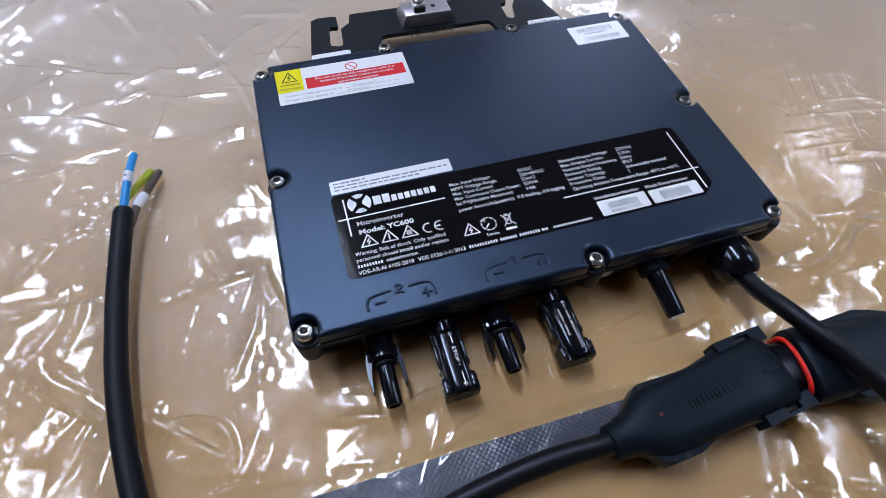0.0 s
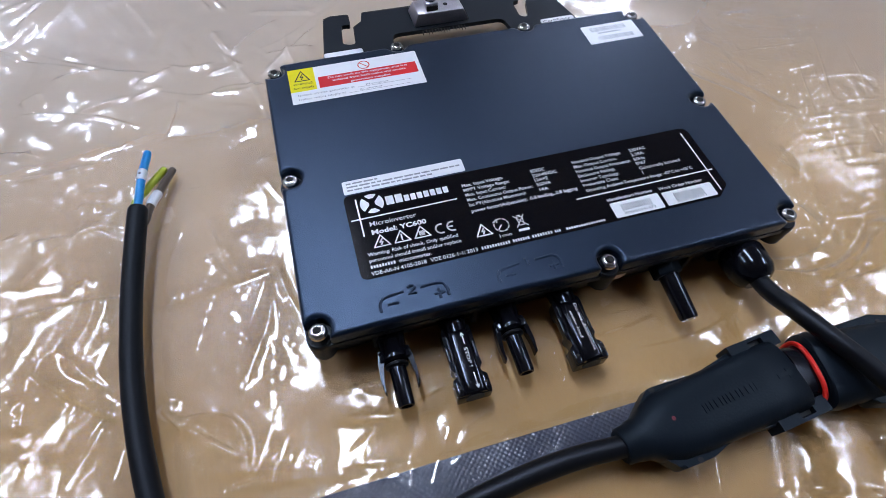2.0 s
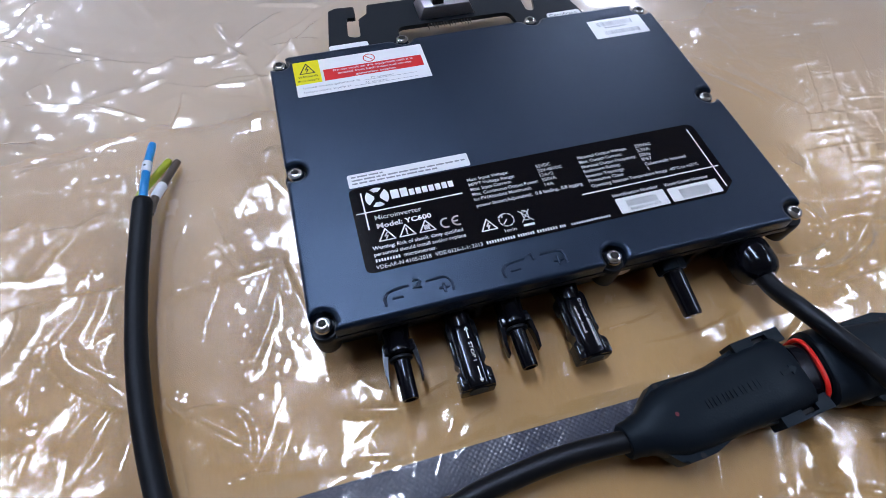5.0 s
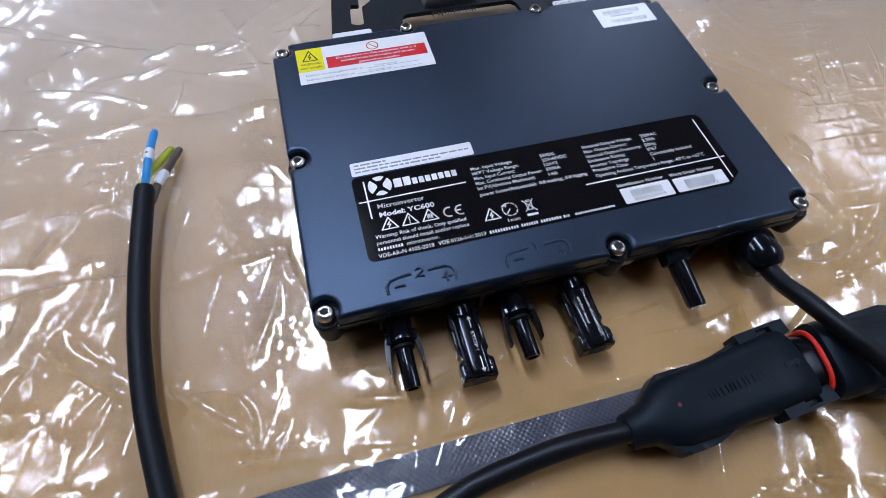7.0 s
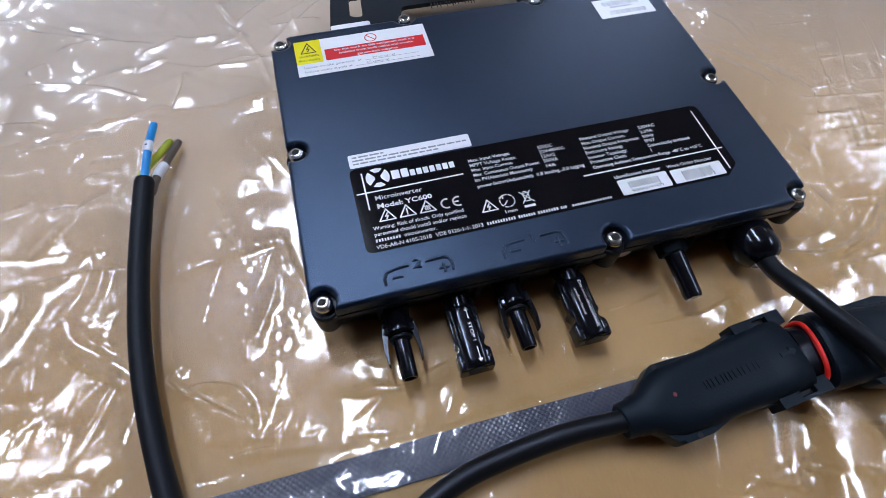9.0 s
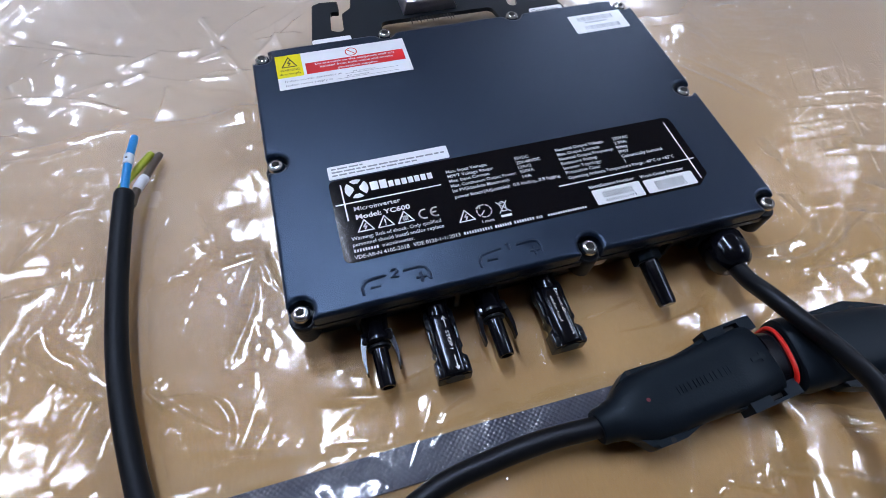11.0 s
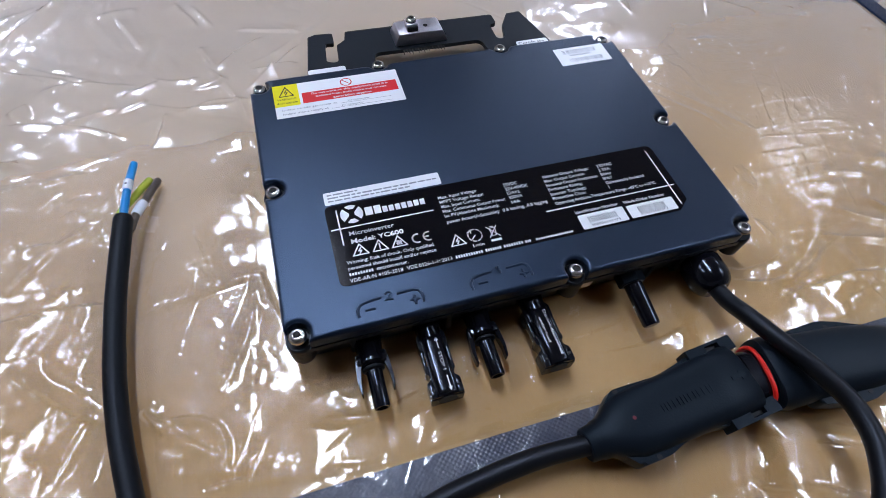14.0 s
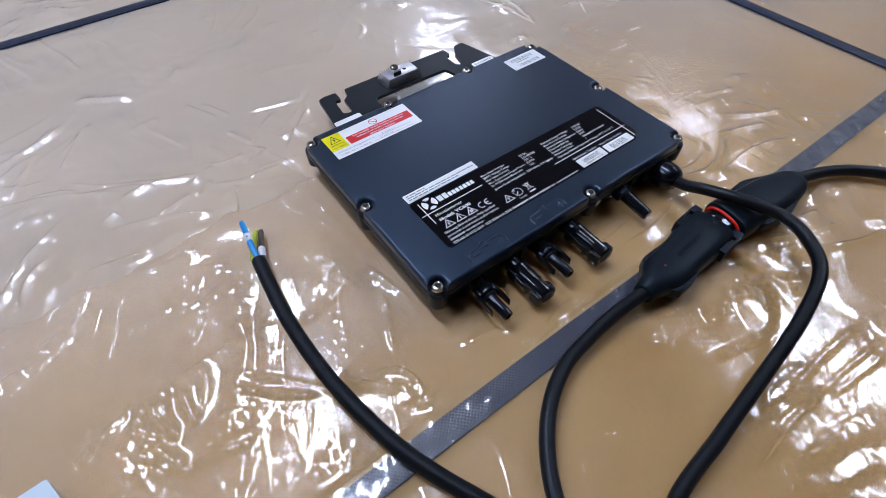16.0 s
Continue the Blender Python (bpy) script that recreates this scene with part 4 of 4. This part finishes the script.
part("print_line", strokes([mm([(-76, 62.6), (-43, 62.4)]), mm([(-82, 59), (-43, 58.9)])], 0.00025, ZW2), GREY_INK, warn, smooth=False)


# the address sticker, its lines as plain bars
def word_bars(x0, x1, y, h, seed, lo=2.0, hi=6.0):
    rng, out, x = random.Random(seed), [], x0
    while x < x1:
        w = min(rng.uniform(lo, hi), x1 - x)
        out.append((x * MM, y * MM, (x + w) * MM, (y + h) * MM))
        x += w + 0.8
    return out


addr = part("address_sticker", slab(fillet(mm(rect(-99, -17.4, -32.8, -8.6)), 0.001), z0, z1 + 0.0001), PAPER, inverter, "white address sticker with faint grey print")
part("print_bar", bars(word_bars(-97, -80, -11.2, 1.0, 1) + word_bars(-97, -35, -13.4, 1.0, 2) + word_bars(-97, -51, -15.6, 1.0, 3), z1 + 0.00014), GREY_INK, addr, smooth=False)
# the serial sticker
serial = part("serial_sticker", slab(fillet(mm(rect(80.4, 65, 119, 83.6)), 0.0005), z0, z1), PAPER, inverter, "white serial sticker with two faint barcodes")
rng, rows = random.Random(8), []
for xa, xb, ya, yb in ((86, 112, 76.5, 81), (88, 113, 67.5, 71.5)):
    x = xa
    while x < xb:
        w = rng.choice((0.3, 0.45, 0.7))
        rows.append((x * MM, ya * MM, (x + w) * MM, yb * MM))
        x += w + rng.choice((0.35, 0.5, 0.9))
rows += word_bars(90, 106, 74.2, 1.3, 5, 1.0, 2.0)
part("print_bar", bars(rows, z1 + 0.00005), GREY_INK, serial, smooth=False)

# ---- mounting bracket ----
ZB = 0.0212
outer = mm([(-93, 92), (-91, 116), (-85.5, 155), (-80, 157.4), (-67, 156.6), (-67.6, 143.4), (-74, 145.2), (-76.4, 124), (-72, 121.8), (-68, 122), (-66.2, 141), (-59.4, 146.4), (-57.4, 156.6),
            (60.3, 155), (60.6, 143), (54.6, 142), (54.4, 125), (57.5, 122.6), (60.8, 124), (64.6, 140), (73, 153.6), (84.4, 154.6), (93.6, 114), (96, 92)])
slot = fillet(mm([(-43, 98), (-41.5, 126.2), (41, 125.2), (45.5, 98)]), 0.006, 5)
bracket = part("mounting_bracket", holed(fillet(outer, 0.0022, 3), [slot], ZB - 0.0030, ZB), BRACKET, inverter, "black steel mounting bracket with hooked slots", angle=30)
for x0b, x1b in ((-91, -64.5), (66.5, 92)):
    part("bracket_sticker", slab(fillet(mm(rect(x0b, 99, x1b, 116)), 0.002), ZB, ZB + 0.0004), PAPER, bracket, "white rounded sticker")
lettering("Certificate", 0.068, 0.1115, ZB + 0.00045, bracket, BLACK_INK, width=0.021, height=0.0030)
# back wall that carries the bracket
part("bracket_rib", block(-0.090, 0.0935, 0.006, 0.092, 0.0965, ZB - 0.0031, 0.0006), CAST, bracket)
# clamp: sloping block, raised boss and bolt
KZ = 0.0300
bm = bmesh.new()
base = [bm.verts.new((x * MM, y * MM, ZB)) for x, y in ((-24, 129.5), (16.5, 129.5), (16.0, 150.5), (-24, 150.5))]
top = [bm.verts.new((x * MM, y * MM, KZ)) for x, y in ((-20.8, 127.0 + 4), (12.4, 130.2), (12.0, 147.4), (-21, 147.8))]
bm.faces.new(base[::-1]), bm.faces.new(top)
for i in range(4):
    bm.faces.new((base[i], base[(i + 1) % 4], top[(i + 1) % 4], top[i]))
bmesh.ops.bevel(bm, geom=bm.edges[:], offset=0.0007, segments=2, profile=0.5, affect="EDGES")
clamp = part("clamp_block", bm, ZINC, bracket, "grey metal earthing clamp block")
bm = block(-0.0145, 0.1335, KZ - 0.0002, -0.0055, 0.1425, KZ + 0.0052, 0.0009)
part("clamp_lug", bm, ZINC, bracket, "raised square lug")
part("clamp_face", block(-0.0140, 0.1325, KZ - 0.0002, -0.0060, 0.1340, KZ + 0.0034, 0.0003), DARK, bracket)
bm = lathe([(0.0040, 0), (0.0040, 0.0011), (0.0034, 0.0022), (0.0022, 0.0027), (0.0016, 0.0027), (0.0013, 0.0013), (0.0006, 0.0012)], Matrix.Translation((-0.010, 0.1385, KZ + 0.0050)), 20, six=(4, 5))
part("clamp_bolt", bm, STEEL, bracket, "shiny pan-head bolt")
# a flat dark disc paints the shade of a hole in the clamp
part("clamp_hole_shade", lathe([(0.0017, 0), (0.0017, 0.00015)], Matrix.Translation((0.001, 0.1385, KZ)), 14), DARK, bracket)
bm = bmesh.new()
rng = random.Random(12)
for i in range(15):
    x = -0.019 + 0.0022 * i
    lathe([(0.0009, 0), (0.0006, 0.003), (0.0001, 0.0045 + 0.003 * rng.random())], Matrix.Translation((x, 0.1275, ZB - 0.001)) @ Euler((radians(100 + rng.uniform(-10, 10)), radians(rng.uniform(-14, 14)), 0)).to_matrix().to_4x4(), 6, bm)
part("clamp_teeth", bm, DARK, bracket, "row of dark pointed teeth")

# ---- connectors on the front ----
YF, ZC = -0.0885, 0.0128


def plug_connector(x):
    """Slim pin connector: collar, two spread latches, seal ring, long barrel."""
    c = part("input_plug", lathe([(0.0072, 0), (0.0074, 0.0015), (0.0070, 0.0030), (0.0064, 0.0110), (0.0070, 0.0125), (0.0070, 0.0150), (0.0052, 0.0162)], along_y(x, YF, ZC), 26), GLOSSY, inverter, "slim black plug connector")
    part("barrel", lathe([(0.0043, 0.0155), (0.0040, 0.020), (0.0039, 0.0366), (0.0036, 0.0374), (0.0026, 0.0374), (0.0025, 0.030), (0.0005, 0.030)], along_y(x, YF, ZC), 24), GLOSSY, c)
    bm = lathe([(0.0046, 0.0166), (0.0056, 0.0173), (0.0056, 0.0183), (0.0046, 0.0190)], along_y(x, YF, ZC), 24)
    part("seal_ring", bm, RUBBER, c)
    for s in (-1, 1):
        pts = [(s * 5.2, -9.5), (s * 7.6, -10), (s * 8.4, -16), (s * 8.8, -23), (s * 8.2, -29.5), (s * 7.2, -30), (s * 7.2, -24), (s * 6.0, -17), (s * 5.0, -15)]
        pts = [(x + a * MM, YF + b * MM) for a, b in pts]
        part("latch", slab(fillet(pts if s < 0 else pts[::-1], 0.0005, 2), ZC - 0.0028, ZC + 0.0030, 0.0004), GLOSSY, c, "thin spread latch arm")
    part("shoulder", block(x - 0.0073, YF - 0.0158, ZC - 0.004, x + 0.0073, YF - 0.0105, ZC + 0.0046, 0.0009), GLOSSY, c)
    return c


def socket_connector(x, words):
    """Broad socket connector: collar, body with side slots, wider end block with a dark painted opening."""
    c = part("input_socket", lathe([(0.0070, 0), (0.0072, 0.0015), (0.0066, 0.0030), (0.0062, 0.0115), (0.0052, 0.0122)], along_y(x, YF, ZC), 26), GLOSSY, inverter, "broad black socket connector with white print")
    side = [(-6.2, -7), (-7.4, -9), (-7.4, -15), (-5.4, -16.5), (-5.4, -24.5), (-7.4, -26), (-7.4, -28), (-6.0, -29.5), (-6.0, -31.5), (-8.2, -33), (-8.2, -41.6)]
    out = [(x + a * MM, YF + b * MM) for a, b in side] + [(x - a * MM, YF + b * MM) for a, b in side[::-1]]
    part("shell", slab(fillet(out, 0.0006, 3), ZC - 0.0056, ZC + 0.0030, 0.0004), GLOSSY, c)
    top = [(x - 0.0052, YF - 0.0095), (x - 0.0052, YF - 0.0412), (x + 0.0052, YF - 0.0412), (x + 0.0052, YF - 0.0095)]
    part("roof", slab(top, ZC + 0.0028, ZC + 0.0066, 0.0026, segs=3), GLOSSY, c)
    for s in (-1, 1):
        part("end_pad", block(x + s * 0.0065 - 0.0015, YF - 0.0412, ZC + 0.0026, x + s * 0.0065 + 0.0015, YF - 0.0340, ZC + 0.0048, 0.0005), GLOSSY, c)
        # a small dark disc on each pad paints the shade of a dimple
        part("pad_dimple_shade", lathe([(0.0008, 0), (0.0008, 0.0002)], Matrix.Translation((x + s * 0.0063, YF - 0.0372, ZC + 0.0047)), 10), DARK, c)
    # dark disc on the end face, painting the shade inside the opening
    part("bore_shade", lathe([(0.0046, 0), (0.0046, 0.0003)], along_y(x, YF - 0.0415, ZC), 20), DARK, c)
    for s in (-1, 1):
        part("side_arm", block(x + s * 0.0066 - 0.0008, YF - 0.0262, ZC - 0.002, x + s * 0.0066 + 0.0008, YF - 0.0150, ZC + 0.0026, 0.0004), GLOSSY, c)
    zt = ZC + 0.00666
    down = Matrix.Translation((x, YF, zt)) @ Matrix.Rotation(radians(-90), 4, "Z")
    for text, along, across, w, hh in words:
        lettering(text, along * MM, across * MM, 0, c, WHITE_INK, width=w * MM, height=hh * MM, weight=0.006, m=down)
    return c, zt


plug_connector(-0.0930)
plug_connector(-0.0352)
c2, zt = socket_connector(-0.0620, [("STOP !", 20.0, 0.7, 9.5, 1.7)])
for y0a, y1a, s in ((-0.0125, -0.0180, 1), (-0.0395, -0.0325, -1)):
    xa = -0.0620 + 0.0017
    bm = strokes([[(xa, YF + y1a), (xa, YF + y0a)], [(xa - 0.0008, YF + y0a - s * 0.0014), (xa, YF + y0a), (xa + 0.0008, YF + y0a - s * 0.0014)]], 0.0005, zt + 0.00002)
    part("arrow_print", bm, WHITE_INK, c2, smooth=False)
socket_connector(-0.0040, [("Do not disconnect", 12.5, 1.5, 25, 1.6), ("under load", 16.0, -2.0, 14, 1.5)])

# blanking cap, vent plug, cable gland
cap = part("blanking_cap", lathe([(0.0050, 0.0), (0.0051, 0.004), (0.0047, 0.027), (0.0042, 0.0285), (0.0034, 0.0285)], along_y(0.0548, -0.0935, 0.0150, 8), 26), GLOSSY, inverter, "black round blanking cap with hexagonal collar")
part("hex_collar", lathe([(0.0060, -0.004), (0.0066, -0.003), (0.0066, 0.0035), (0.0060, 0.0042)], along_y(0.0548, -0.0935, 0.0150, 8), 24, six=(0, 1, 2, 3)), PLASTIC, cap)
part("vent_plug", lathe([(0.0048, 0), (0.0048, 0.0016), (0.0038, 0.0024), (0.0010, 0.0020)], along_y(0.0285, -0.0890, 0.0165), 22), ZINC, inverter, "small round grey vent plug")
gland = part("cable_gland", lathe([(0.0095, 0.0), (0.0098, 0.005), (0.0098, 0.0065)], along_y(0.0985, -0.0885, 0.0150), 28), PLASTIC, inverter, "black domed cable gland")
bm = lathe([(0.0106, 0.006), (0.0114, 0.0075), (0.0115, 0.0170), (0.0110, 0.0200), (0.0094, 0.0232), (0.0068, 0.0252), (0.0062, 0.0250)], along_y(0.0985, -0.0885, 0.0150), 36)
part("dome_nut", bm, GLOSSY, gland, "shiny domed nut")
part("gland_block", block(0.0860, -0.0925, 0.005, 0.1110, -0.0850, 0.0255, 0.0015), CAST, inverter)
DROP = [(0.0985, -0.1100, 0.0152), (0.0972, -0.1225, 0.0195), (0.0980, -0.1365, 0.0258), (0.1016, -0.1530, 0.0298), (0.1080, -0.1710, 0.0312), (0.1128, -0.1908, 0.0314), (0.1068, -0.2111, 0.0316),
        (0.0875, -0.2313, 0.0312), (0.0514, -0.2432, 0.0255), (0.0031, -0.2513, 0.0168), (-0.0482, -0.2583, 0.0108), (-0.0994, -0.2660, 0.0088), (-0.1550, -0.2930, 0.0085), (-0.2300, -0.3600, 0.0080), (-0.3200, -0.4700, 0.0080)]
part("output_cable", tube(DROP, 0.0046, 20, 12, wobble=0.03), CABLE, inverter, "black round cable curling away from the box")


# ---- trunk connector on the strap ----
joint = thing("cable_connector", "large black two-part cable connector with a red seal on film", "connector")
ML = pose(-0.0080, -0.1682, 0.0137, 0, 0, 5.2)
MR = pose(0.0860, -0.1612, 0.0137, 0, 0, -6.0)
left = [(0.0, 0.0070, 0.0070, 2.0, 0), (0.0008, 0.0078, 0.0078, 2.0, 0), (0.006, 0.0082, 0.0082, 2.1, 0), (0.0065, 0.0088, 0.0086, 2.1, 0), (0.010, 0.0092, 0.0088, 2.2, 0), (0.015, 0.0125, 0.0100, 2.5, 0), (0.022, 0.0150, 0.0105, 2.8, 0),
        (0.034, 0.0158, 0.0107, 3.0, 0), (0.050, 0.0160, 0.0105, 3.0, 0), (0.066, 0.0165, 0.0109, 3.0, 0), (0.070, 0.0170, 0.0110, 3.0, 0), (0.0885, 0.0170, 0.0110, 3.0, 0), (0.0890, 0.0164, 0.0106, 3.0, 0), (0.0892, 0.013, 0.009, 2.6, 0)]
socket_half = part("socket_half", loft(left, ML), PLASTIC, joint, "black moulded connector half with side ears", angle=50)
ears = fillet(mm([(12, -9), (19, -17.6), (34, -18.0), (48, -14.6), (64, -16.5), (70, -18), (70, 19), (64, 17.5), (48, 15.4), (32, 16.8), (23, 17.4), (12, 10)]), 0.004, 4)
bm = slab(ears, -0.0050, 0.0040, 0.0014)
bm.transform(ML)
part("ear_plate", bm, PLASTIC, socket_half)
# screw holes drawn as dark discs, their shade painted on the ears
for x, y in ((0.0245, 0.0160), (0.0275, -0.0168)):
    part("ear_hole_shade", lathe([(0.0013, 0), (0.0013, 0.0002)], ML @ Matrix.Translation((x, y, 0.0041)), 12), DARK, socket_half)
for s in (-1, 1):
    y = s * 0.0168
    bm = holed(mm([(68, -3.6), (95, -3.6), (95, 3.4), (68, 3.6)]), [mm([(79, -2.0), (87, -2.0), (87, 2.0), (79, 2.0)])], -0.0040, 0.0062)
    bm.transform(ML @ Matrix.Translation((0, y, 0)))
    part("clip_frame", bm, PLASTIC, socket_half, "clip frame with a square window")
    # near-black filler paints the shade inside the clip window
    bm = block(0.0795, y - 0.0018, -0.003, 0.0865, y + 0.0018, 0.0040, 0.0004)
    bm.transform(ML)
    part("clip_window_shade", bm, DARK, socket_half)
bm = slab(mm([(78, -1.0), (83, -1.0), (83, -2.4), (86.5, 0), (83, 2.4), (83, 1.0), (78, 1.0)]), 0.0106, 0.0114)
bm.transform(ML)
part("raised_arrow", bm, PLASTIC, socket_half)
for b in word_bars(38, 66, -1.6, 3.6, 31, 1.0, 2.4):
    bm = block(b[0], b[1], 0.0100, b[2] - 0.0004, b[3], 0.01105)
    bm.transform(ML)
    part("moulded_bar", bm, PLASTIC, socket_half)
part("red_dot", lathe([(0.0011, 0), (0.0009, 0.0004)], ML @ Matrix.Translation((0.0235, 0.0015, 0.0102)), 10), material("dark_red_mark", (0.16, 0.01, 0.02), 0.5), socket_half)
neck = [(-0.004, 0.0128, 0.0090, 2.6, 0), (0.010, 0.0128, 0.0090, 2.6, 0), (0.016, 0.0140, 0.0100, 2.6, 0)]
plug_half = part("plug_half", loft([(0.0075, 0.0150, 0.0105, 2.8, 0), (0.0080, 0.0178, 0.0110, 2.8, 0), (0.014, 0.0186, 0.0111, 2.8, 0), (0.022, 0.0176, 0.0108, 2.8, 0), (0.030, 0.0172, 0.0107, 2.9, 0), (0.056, 0.0172, 0.0107, 2.9, 0), (0.070, 0.0162, 0.0105, 2.8, 0),
                                    (0.084, 0.0135, 0.0100, 2.6, 0), (0.0905, 0.0105, 0.0096, 2.4, 0), (0.0915, 0.0100, 0.0086, 2.4, 0)], MR), PLASTIC, joint, "black moulded plug half under a loose cable", angle=50)
part("plug_neck", loft(neck, MR), GLOSSY, plug_half)
ears = fillet(mm([(26, -19), (46, -22), (56, -21.5), (66, -18), (80, -13.5), (80, 13.5), (70, 16.5), (60, 19.5), (50, 21.5), (40, 20), (26, 18)]), 0.004, 4)
bm = slab(ears, -0.0050, 0.0040, 0.0014)
bm.transform(MR)
part("ear_plate", bm, PLASTIC, plug_half)
# here too dark discs paint the shade of the screw holes
for x, y in ((0.053, 0.0172), (0.055, -0.0176)):
    part("ear_hole_shade", lathe([(0.0013, 0), (0.0013, 0.0002)], MR @ Matrix.Translation((x, y, 0.0041)), 12), DARK, plug_half)
ring = []
for k in range(49):
    a = 2 * math.pi * k / 48
    c, s = math.cos(a), math.sin(a)
    ring.append(MR @ Vector((0.0040, 0.0142 * math.copysign(abs(c) ** (2 / 2.7), c), 0.0098 * math.copysign(abs(s) ** (2 / 2.7), s))))
bm = bmesh.new()
rings = []
axis = MR.to_3x3() @ Vector((1, 0, 0))
mid = MR @ Vector((0.0040, 0, 0))
for p in ring[:-1]:
    outw = (p - mid).normalized()
    rings.append([bm.verts.new(p + 0.0012 * (outw * math.cos(b) + axis * math.sin(b))) for b in (2 * math.pi * j / 10 for j in range(10))])
for i in range(len(rings)):
    a, b = rings[i], rings[(i + 1) % len(rings)]
    for j in range(10):
        bm.faces.new((a[j], a[(j + 1) % 10], b[(j + 1) % 10], b[j]))
part("seal_ring", bm, RED_SEAL, joint, "bright red rubber seal ring")
part("trunk_cable", tube([(0.004, -0.1672, 0.0148), (-0.006, -0.1681, 0.0148), (-0.030, -0.1668, 0.0120), (-0.055, -0.1680, 0.0095), (-0.084, -0.1724, 0.0085), (-0.1100, -0.1846, 0.0085), (-0.1322, -0.2048, 0.0085), (-0.148, -0.2300, 0.0085), (-0.162, -0.2700, 0.0085), (-0.172, -0.340, 0.0085), (-0.180, -0.45, 0.0085)], 0.0049, 20, 12, wobble=0.03), CABLE, joint, "black round trunk cable")
part("trunk_cable", tube([(0.168, -0.1700, 0.0150), (0.180, -0.1708, 0.0148), (0.195, -0.1730, 0.0125), (0.216, -0.1790, 0.0095), (0.238, -0.1925, 0.0085), (0.258, -0.2150, 0.0085), (0.275, -0.2500, 0.0085), (0.290, -0.31, 0.0085), (0.300, -0.40, 0.0085)], 0.0049, 20, 12, wobble=0.03), CABLE, joint, "black round trunk cable")

# ---- stripped cable end ----
stub = thing("stripped_cable", "thick black cable with three bare-ended coloured cores on film", "cable")
jacket = part("jacket", tube([(-0.2085, 0.0165, 0.0180), (-0.2110, -0.0080, 0.0150), (-0.2131, -0.0380, 0.0118), (-0.2120, -0.0780, 0.0108), (-0.2073, -0.1150, 0.0098), (-0.1975, -0.1570, 0.0088), (-0.1815, -0.1960, 0.0083), (-0.1570, -0.2450, 0.0083), (-0.1250, -0.3100, 0.0083), (-0.090, -0.40, 0.0083)], 0.0051, 22, 12, wobble=0.03), RUBBER, stub, "black rubber outer jacket")
part("blue_core", tube([(-0.2090, 0.0080, 0.0180), (-0.2082, 0.0200, 0.0186), (-0.2065, 0.0380, 0.0192), (-0.2042, 0.0570, 0.0180)], 0.0022, 14, 8), BLUE_CORE, stub, "bright blue insulated core")
part("marker_sleeve", tube([(-0.2070, 0.0345, 0.01915), (-0.2066, 0.0375, 0.0192), (-0.2061, 0.0420, 0.0191)], 0.0026, 14, 6), SLEEVE, stub, "white marker sleeve")
part("sleeve_print", block(-0.2072, 0.0375, 0.0216, -0.2060, 0.0386, 0.02185), BLACK_INK, stub)
part("yellow_green_core", tube([(-0.2120, 0.0080, 0.0170), (-0.2112, 0.0210, 0.0160), (-0.2060, 0.0340, 0.0130), (-0.1985, 0.0500, 0.0095)], 0.0021, 14, 8), GREEN_CORE, stub, "yellow and green core")
part("brown_core", tube([(-0.2060, 0.0080, 0.0150), (-0.2045, 0.0200, 0.0130), (-0.2010, 0.0330, 0.0100), (-0.1945, 0.0505, 0.0075)], 0.0022, 14, 8), BROWN_CORE, stub, "dull brown core")
part("marker_sleeve", tube([(-0.2046, 0.0205, 0.0130), (-0.2032, 0.0260, 0.0117), (-0.2015, 0.0315, 0.0103)], 0.0027, 14, 6), SLEEVE, stub, "white marker sleeve")

# ---- pale card at the edge ----
bm = slab(fillet(mm([(-0, 0), (14, -52), (-46, -60), (-55, -4)]), 0.002), 0.0, 0.0012, 0.0002)
bm.transform(pose(-0.366, -0.049, 0.0085, 0, 0, 0))
tagged(part("paper_card", bm, CARD), "small pale blue card lying on film", "card")
